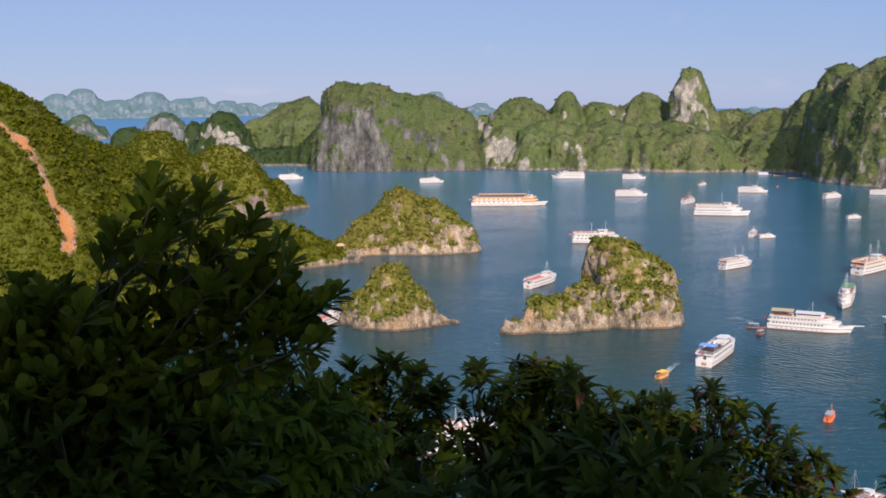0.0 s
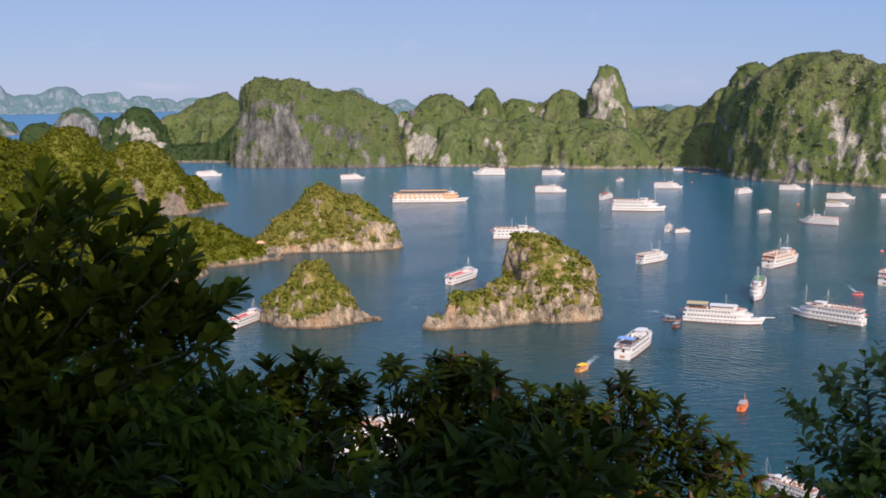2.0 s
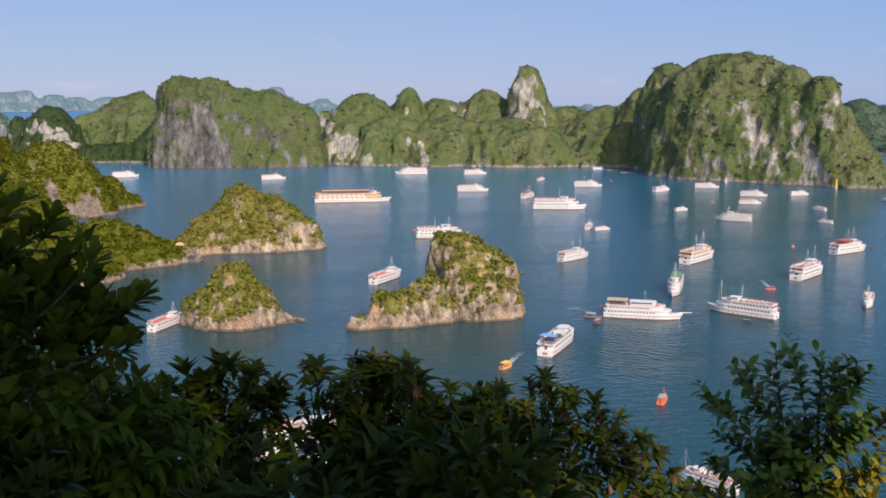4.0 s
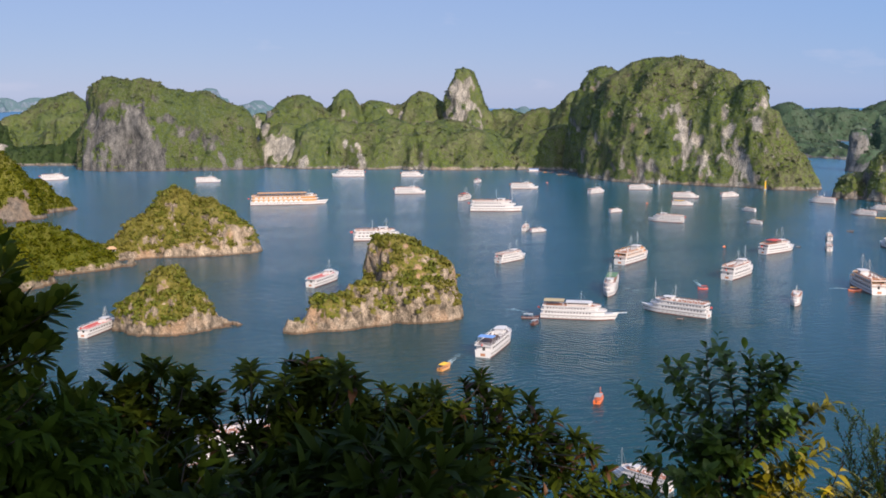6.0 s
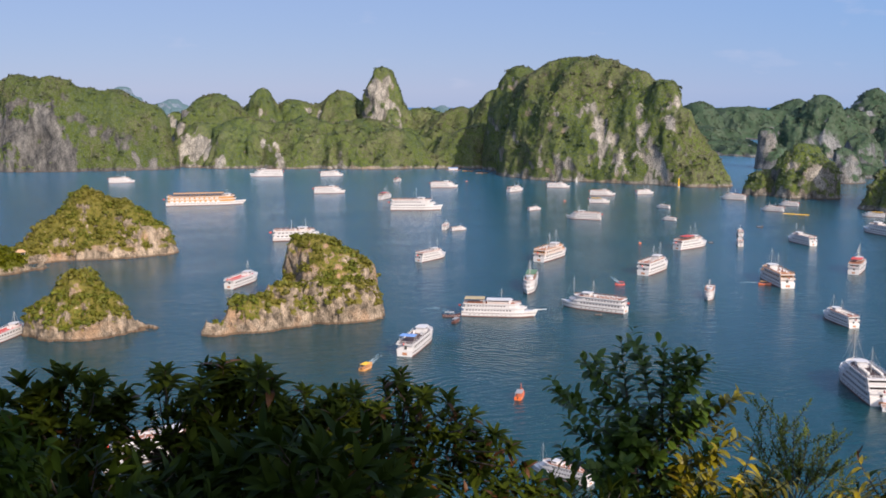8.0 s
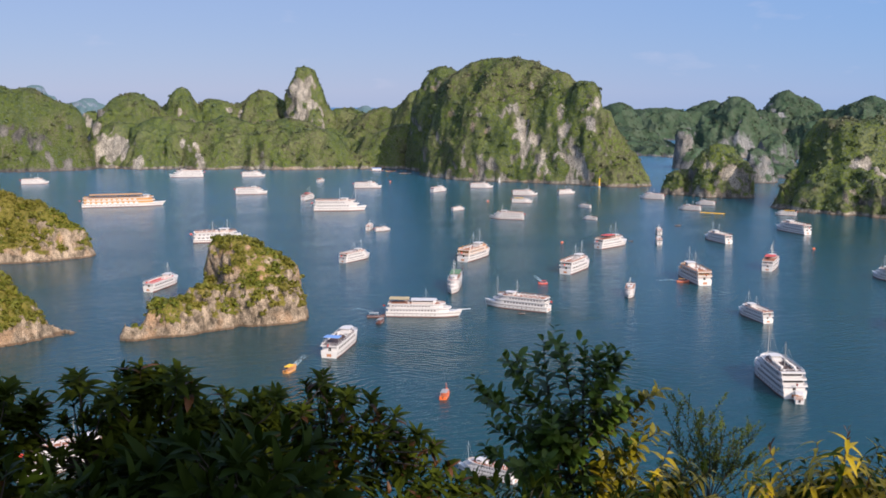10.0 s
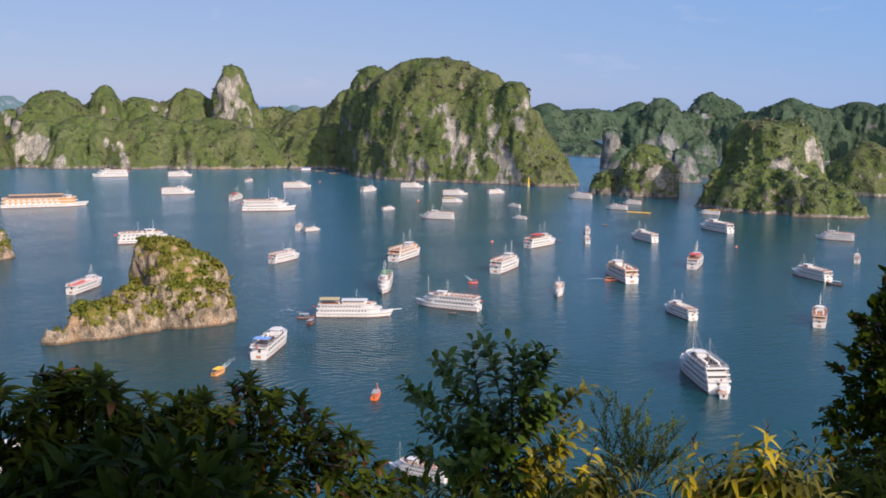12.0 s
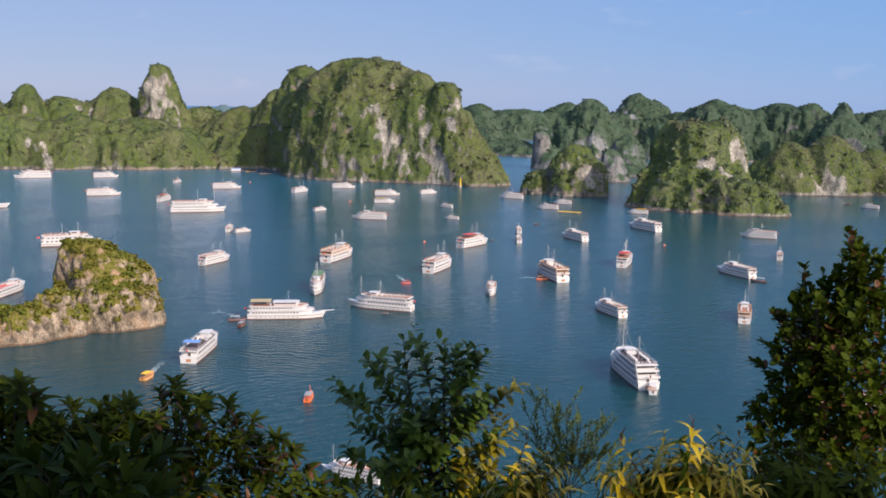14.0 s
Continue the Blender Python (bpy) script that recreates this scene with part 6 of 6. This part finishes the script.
def bush(name, label, crowns, tips, leaf, length, kind="lance", slim=0.3, droop=0.25, spread=1.0, tuft=8, fill=150, mat2=None, share2=0.0, seed=1, singles=60,
         along=0.22, upright=0.0, rise=0.35, category="shrub", stem=0.02, branch_parts=24, hang=0.0, shoots=()):
    """A leafy plant: a stem from the slope, branches to tips all over its crowns, leaves in tufts at the tips and loose ones inside."""
    rng = np.random.default_rng(seed)
    cx, cy = crowns[0][0], crowns[0][1]
    foot = Vector((cx, cy, float(slope(cx, cy)) - 0.1))
    thing = tagged(new(name), label, category, "plants below the lookout")
    thing.matrix_basis = pose(*foot)
    heart = Vector(crowns[0][:3])
    sway = [foot.lerp(heart, k / 5) + Vector((0.03 * math.sin(k * 2 + seed), 0.03 * math.cos(k * 1.7), 0)) * (k > 0) for k in range(6)]
    part("trunk", tube([p - foot for p in sway], stem * 1.6, stem, 7), BARK, thing)
    if category == "tree":
        for c in crowns[1:]:
            a, b = sway[5], Vector(c[:3]) - Vector((0, 0, c[4] * 0.3))
            mid = a.lerp(b, 0.5) - Vector((0, 0, 0.15 * (b - a).length))
            part("limb", tube([a.lerp(mid, s).lerp(mid.lerp(b, s), s) - foot for s in (0, 0.3, 0.6, 0.85, 1)], stem * 0.4, stem * 0.18, 6), BARK, thing)
    ats, ways, ups, sizes = [], [], [], []
    area = sum(c[3] * c[4] for c in crowns)
    made = 0
    for x, y, z, rx, rz in crowns:
        c = np.array((x, y, z))
        n = max(3, int(tips * rx * rz / area))
        ry = rx * 0.75
        d = rng.normal(size=(n, 3))
        d[:, 2] = np.abs(d[:, 2]) * 0.9 - 0.25
        d = unit(d)
        tip = c + d * (rx, ry, rz) * (0.74 + 0.36 * rng.random((n, 1)))
        root = c + (tip - c) * (0.15 + 0.25 * (rise > 1), 0.15 + 0.25 * (rise > 1), 0.15) - (0, 0, rz * rise)
        for k in range(n):
            a, b = Vector(root[k]), Vector(tip[k])
            mid = a.lerp(b, 0.55) + Vector((0, 0, -0.12 * (b - a).length))
            pts = [(a.lerp(mid, s)).lerp(mid.lerp(b, s), s) - foot for s in (0, 0.3, 0.6, 0.85, 1)]
            if made < branch_parts:
                part("branch", tube(pts, stem * 0.4, stem * 0.12, 4), BARK, thing)
                made += 1
            axis = unit(np.array(b - mid) + (0, 0, upright * (b - mid).length))
            m = tuft + rng.integers(-1, 3)
            s = 1 - along * rng.random(m) ** 1.2
            turn = np.arange(m) * 2.4 + rng.random() * 6
            side = unit(np.cross(axis, (0.3, 0.2, 1)))
            other = np.cross(axis, side)
            out = np.cos(turn)[:, None] * side + np.sin(turn)[:, None] * other
            lean = spread * (0.55 + 0.7 * rng.random((m, 1))) * (1.15 - 0.5 * (s[:, None] - 1 + along) / along)
            w = unit(axis + out * lean + (0, 0, -hang))
            ats.append(np.array(a)[None] * 0 + np.array(mid)[None] + (np.array(b) - np.array(mid)) * ((s[:, None] - 0.0)))
            ways.append(w)
            ups.append(unit(axis + (0, 0, 0.6) - w * 0.2 + 0.15 * rng.normal(size=(m, 3))))
            sizes.append(length * (0.65 + 0.5 * rng.random(m)))
        k = int(fill * rx * rz / area)
        f = unit(rng.normal(size=(k, 3))) * (rng.random((k, 1)) ** 0.45) * (rx, ry, rz) * 0.8
        ats.append(c + f)
        ways.append(unit(unit(f) + 0.8 * rng.normal(size=(k, 3)) + (0, 0, 0.2 + upright - hang)))
        ups.append(unit(rng.normal(size=(k, 3)) * 0.5 + (0, 0, 1)))
        sizes.append(length * (0.7 + 0.5 * rng.random(k)))
    bag = []
    for more in shoots:
        stalks(thing, foot, rng, bag, heart - Vector((0, 0, crowns[0][4] * 0.4)), **more)
    if bag:
        rows = np.array(bag)
        for pile, cols in ((ats, rows[:, 0:3]), (ways, rows[:, 3:6]), (ups, rows[:, 6:9]), (sizes, rows[:, 9])):
            pile.append(cols)
    at, way, up, size = np.concatenate(ats), np.concatenate(ways), np.concatenate(ups), np.concatenate(sizes)
    second = rng.random(len(at)) < share2
    if mat2 and second.any():
        foliage(thing, at[second], way[second], up[second], size[second], kind, slim, droop, mat2, min(12, singles))
    keep = ~second if mat2 else np.ones(len(at), bool)
    foliage(thing, at[keep], way[keep], up[keep], size[keep], kind, slim, droop, leaf, singles)
    return thing


def sapling():
    """The open young tree: a stem with a side leader, rising boughs with oval leaves all along."""
    rng = np.random.default_rng(5)
    low = Vector(SAPLING)
    thing, foot = rooted("sapling", "young tree with dark oval leaves, sunlight painted yellow on some", "tree", low.x, low.y)
    right, away = Vector((low.y, -low.x, 0)).normalized(), Vector((low.x, low.y, 0)).normalized()
    place = lambda r, d, u: low + right * r + away * d + Vector((0, 0, u))
    part("trunk", tube([p - foot for p in (foot, foot.lerp(low, 0.6), low, place(0.01, 0, 0.5), place(-0.02, 0.02, 0.95), place(-0.01, 0.05, 1.2))], 0.032, 0.008, 7), BARK, thing)
    part("leader", tube([p - foot for p in (place(-0.05, 0, -0.6), place(-0.2, 0, 0.1), place(-0.27, 0, 0.6), place(-0.36, -0.02, 1.2))], 0.02, 0.006, 6), BARK, thing)
    dark, lit = [], []
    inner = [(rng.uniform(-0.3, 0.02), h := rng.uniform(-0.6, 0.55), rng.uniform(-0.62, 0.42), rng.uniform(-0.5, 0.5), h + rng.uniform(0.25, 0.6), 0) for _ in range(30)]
    # Inner shoots low on the right also get the painted sunlight.
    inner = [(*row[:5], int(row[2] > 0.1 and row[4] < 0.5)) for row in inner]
    for r0, u0, r1, d1, u1, sun in BOUGHS + inner:
        a, b = place(r0, 0, u0), place(r1, d1, u1)
        reach = (b - a).length
        mid = a.lerp(b, 0.5) + Vector((0, 0, -0.07 * reach)) + (a.lerp(b, 0.5) - place(-0.1, 0, u0)) * 0.12
        part("branch", tube([a.lerp(mid, s).lerp(mid.lerp(b, s), s) - foot for s in (0, 0.3, 0.6, 1)], 0.008, 0.003, 4), BARK, thing)
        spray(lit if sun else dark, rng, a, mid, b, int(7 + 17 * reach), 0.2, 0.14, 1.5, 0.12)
        for s in (0.45, 0.62, 0.78):
            p = a.lerp(mid, s).lerp(mid.lerp(b, s), s)
            e = p + ((b - a).normalized() * 0.7 + (right * rng.normal() + away * rng.normal()) * 0.45 + Vector((0, 0, 0.45))).normalized() * reach * rng.uniform(0.22, 0.36)
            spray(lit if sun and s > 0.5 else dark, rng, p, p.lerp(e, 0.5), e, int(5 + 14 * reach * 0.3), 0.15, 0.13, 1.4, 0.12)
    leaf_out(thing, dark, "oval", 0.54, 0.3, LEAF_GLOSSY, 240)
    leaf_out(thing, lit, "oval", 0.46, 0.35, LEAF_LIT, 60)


def drooping_shrub(label, base, tips, mat, tip_mat, n, size, seed, singles, green=0.0):
    """Arching stems hung with long recurved leaves, small and reddish at the tips."""
    rng = np.random.default_rng(seed)
    x, y = base[0], base[1]
    thing, foot = rooted("drooping_shrub", label, "shrub", x, y)
    part("trunk", tube([Vector((0, 0, 0)), Vector((0.01, 0.01, 0.3)), Vector(base) - foot], 0.02, 0.012, 6), BARK, thing)
    bag, young = [], []
    extra = [tuple(Vector(t).lerp(Vector(base), rng.uniform(0.1, 0.5)) + Vector((rng.normal(), rng.normal(), rng.normal() * 0.6)) * 0.12) for t in tips for _ in range(7)]
    stalks(thing, foot, rng, bag, Vector(base), tips, n, 0.3, size, 1.25, 0.5, 0.45, 0.006)
    stalks(thing, foot, rng, bag, Vector(base), extra, n - 2, 0.3, size, 1.25, 0.5, 0.45, 0.005)
    for tip in tips[::3]:
        b = Vector(tip)
        spray(young, rng, b - Vector((0, 0, 0.05)), b, b + Vector((0, 0, 0.05)), 4, 0.2, size * 0.55, 0.5)
    rng.shuffle(bag)
    cut = int(len(bag) * green)
    leaf_out(thing, bag[cut:], "lance", 0.3, 0.95, mat, singles)
    if cut:
        leaf_out(thing, bag[:cut], "lance", 0.3, 0.95, LEAF_FRESH, 40)
    leaf_out(thing, young, "lance", 0.22, 0.2, tip_mat, 20)


def wispy_shrub():
    """A thin open shrub: a fan of fine stems that fork, with tiny leaves."""
    rng = np.random.default_rng(32)
    base = Vector((6.35, 7.95, 80.75))
    thing, foot = rooted("wispy_shrub", "thin open shrub with tiny pale green leaves", "shrub", base.x, base.y)
    part("trunk", tube([Vector((0, 0, 0)), (base - foot) * 0.5 + Vector((0.02, 0, 0)), base - foot], 0.018, 0.012, 6), BARK, thing)
    bag = []
    for tip in WISPS:
        b = Vector(tip)
        a = base + (b - base) * 0.05
        mid = a.lerp(b, 0.5) + Vector((0, 0, 0.06))
        part("branch", tube([a.lerp(mid, s).lerp(mid.lerp(b, s), s) - foot for s in (0, 0.25, 0.5, 0.75, 1)], 0.007, 0.002, 4), BARK, thing)
        spray(bag, rng, a, mid, b, 34, 0.35, 0.042, 1.3)
        for s in np.arange(0.3, 0.95, 0.09):
            p = a.lerp(mid, s).lerp(mid.lerp(b, s), s)
            e = p + ((b - a).normalized() * 0.8 + Vector((rng.normal(), rng.normal(), abs(rng.normal()))) * 0.65).normalized() * rng.uniform(0.15, 0.36)
            part("twig", tube([p - foot, p.lerp(e, 0.5) - foot, e - foot], 0.003, 0.0015, 3), BARK, thing)
            spray(bag, rng, p, p.lerp(e, 0.5), e, 22, 0.12, 0.042, 1.3)
    leaf_out(thing, bag, "oval", 0.45, 0.1, LEAF_WISPY, 40)


bush("leaf_tree", "dark tree with upright spoon-shaped leathery leaves in tufts", [(x, y, z - 0.01, rx * 0.76, rz * 0.76) for x, y, z, rx, rz in LEFT_TREE], 190, LEAF_DARK, 0.048, "spatula", 0.44, 0.05, 0.7, 9, 1500, seed=2, singles=280,
     upright=0.9, category="tree", stem=0.010, along=0.3, branch_parts=4, shoots=(dict(tips=TUFTS, n=16, start=0.6, size=0.052, lean=0.95, bow=0.6, thick=0.002, fork=0.72),))
# The darkest leaf colour paints the deep shade under the tree.
bush("undergrowth", "undergrowth with deep shade painted into its dark leaves", LOW_FRONT, 110, LEAF_BLUE, 0.048, "lance", 0.34, 0.3, 1.0, 9, 900, seed=37, singles=60, stem=0.008)
bush("undergrowth", "shaded lance-leaved undergrowth on the slope", LOW_LEFT, 240, LEAF_FERN, 0.066, "lance", 0.36, 0.5, 1.1, 9, 2300, seed=3, singles=150, stem=0.012, hang=0.45, along=0.6)
WHORL = dict(n=22, start=0.62, size=0.15, lean=1.5, hang=0.1, bow=0.92, thick=0.006, fork=0.55)
TIP = dict(n=15, start=0.76, size=0.125, lean=1.1, bow=0.9, thick=0.006, fork=0.6)
SPOON = dict(n=10, start=0.8, size=0.15, lean=0.5, bow=0.9, thick=0.006, fork=0.6)
for seed, (rows, extra, more) in enumerate(((BUSH_A, 0.02, (dict(tips=SPOONS, **SPOON),)), (BUSH_B, 0.01, (dict(tips=WHORLS[:1], **WHORL),)), (BUSH_C, 0.02, (dict(tips=WHORLS[1:], **WHORL),)),
                                            (BUSH_D, 0.04, (dict(tips=CROWN_TIPS[:3] + CROWN_TIPS[9:], **TIP),)), (BUSH_E, 0.11, (dict(tips=CROWN_TIPS[3:9], **TIP),)))):
    bush("bush", "dense dark green bush with whorled leaves" if extra < 0.03 else "dense bush with rusty young leaves among the green", rows, 70 if seed == 1 else 150, LEAF_BUSH, 0.105 if seed else 0.1, "lance" if seed else "oval", 0.36 if seed else 0.44, 0.5, 1.25, 13, 240 if seed == 1 else 1000,
         LEAF_RUST, extra, seed=10 + seed, singles=110, stem=0.022, along=0.35, upright=0.8, shoots=more)
for seed, rows in enumerate((BROAD_A, BROAD_B)):
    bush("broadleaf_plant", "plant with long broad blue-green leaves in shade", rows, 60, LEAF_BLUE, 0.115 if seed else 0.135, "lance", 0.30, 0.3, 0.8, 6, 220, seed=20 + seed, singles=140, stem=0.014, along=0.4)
sapling()
# One kind of shrub: sun painted in yellow, shade in the green one.
drooping_shrub("shrub with arching stems of drooping leaves, sunlight painted in yellow", (4.0, 3.9, 82.45), DROOPING, LEAF_YELLOW, LEAF_RUST, 24, 0.105, 30, 160, 0.26)
drooping_shrub("twigs behind the young tree with sunlight painted in yellow", (3.75, 5.25, 82.15), DROOPING_B, LEAF_YELLOW, LEAF_RUST, 12, 0.12, 31, 80, 0.3)
drooping_shrub("shrub with long drooping leaves, shade painted in dark green", (4.85, 3.75, 82.4), DROOPING_C, LEAF_BUSH, LEAF_LIT, 14, 0.135, 34, 100)
wispy_shrub()
bush("undergrowth", "dark green undergrowth beneath the drooping shrubs", [(4.0, 4.05, 82.4, 0.42, 0.26), (4.75, 3.75, 82.45, 0.42, 0.3), (4.4, 3.95, 82.3, 0.4, 0.25)], 90, LEAF_BUSH, 0.11, "lance", 0.3, 0.5, 1.1, 9, 700, seed=38, singles=20, stem=0.012, hang=0.4)
bush("round_leaf_tree", "dark tree with small rounded leaves on long sprays", RIGHT_TREE, 420, LEAF_FRESH, 0.072, "oval", 0.62, 0.1, 1.2, 9, 3600, LEAF_RUST, 0.08, seed=33, singles=280, along=0.35, category="tree", stem=0.04,
     branch_parts=60, rise=0.1, shoots=(dict(tips=SPRIGS, n=14, start=0.7, size=0.075, lean=1.0, bow=0.5, thick=0.01),))
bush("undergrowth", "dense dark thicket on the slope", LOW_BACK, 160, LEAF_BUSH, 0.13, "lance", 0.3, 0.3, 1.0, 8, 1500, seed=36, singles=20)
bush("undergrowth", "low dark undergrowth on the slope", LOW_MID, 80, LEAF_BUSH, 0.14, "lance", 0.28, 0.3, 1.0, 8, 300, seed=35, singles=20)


def unseen_shade_tree(x, y, z, rx, ry, rz, seed, foot_xy, thick=55):
    """A leafy mass out of view, added to keep light off the front slope."""
    rng = np.random.default_rng(seed)
    thing = tagged(new("unseen_shade_tree"), "unseen leafy mass added to shade the lookout", "tree")
    foot = (*foot_xy, float(slope(*foot_xy)) - 0.1)
    thing.matrix_basis = pose(*foot)
    part("trunk", tube([Vector((0, 0, 0)), Vector((-0.05, 0.02, 1.5)), Vector((-0.1, 0.05, 3.4)), Vector((x - foot[0], y - foot[1], z - foot[2]))], 0.2, 0.08, 8), BARK, thing)
    n = int(thick * rx * ry)
    at = unit(rng.normal(size=(n, 3))) * rng.random((n, 1)) ** 0.4 * (rx, ry, rz) + (x - foot[0], y - foot[1], z - foot[2])
    v, q = scatter(rng, at, 0.42, 12, 0.34)
    crown = new("crown", mesh_of("crown", v, q, LEAF_FRESH))
    crown.parent = thing


# None is in view; each is placed to block light from certain plants.
unseen_shade_tree(2.3, -2.6, EYE + 3.2, 3.2, 2.4, 2.1, 61, (2.6, -3.4), 38)
unseen_shade_tree(-2.0, -2.9, EYE + 3.0, 3.2, 2.4, 2.3, 62, (-1.6, -3.8), 22)
unseen_shade_tree(7.0, -3.6, EYE + 5.2, 2.4, 2.4, 2.0, 65, (7.4, -4.4), 45)
unseen_shade_tree(6.5, -3.6, EYE + 3.2, 0.95, 1.2, 1.0, 68, (6.1, -4.6), 60)
unseen_shade_tree(0.0, 2.4, EYE + 5.8, 5.0, 3.4, 1.6, 63, (0.9, -1.6), 34)
unseen_shade_tree(-4.5, 0.0, EYE + 4.2, 2.6, 3.0, 2.0, 64, (-4.2, -2.2), 48)
unseen_shade_tree(0.0, -1.75, EYE + 0.55, 1.9, 0.45, 0.95, 67, (-0.1, -1.9), 200)
unseen_shade_tree(6.7, -3.6, EYE + 1.6, 1.0, 1.0, 0.9, 66, (6.9, -4.2))
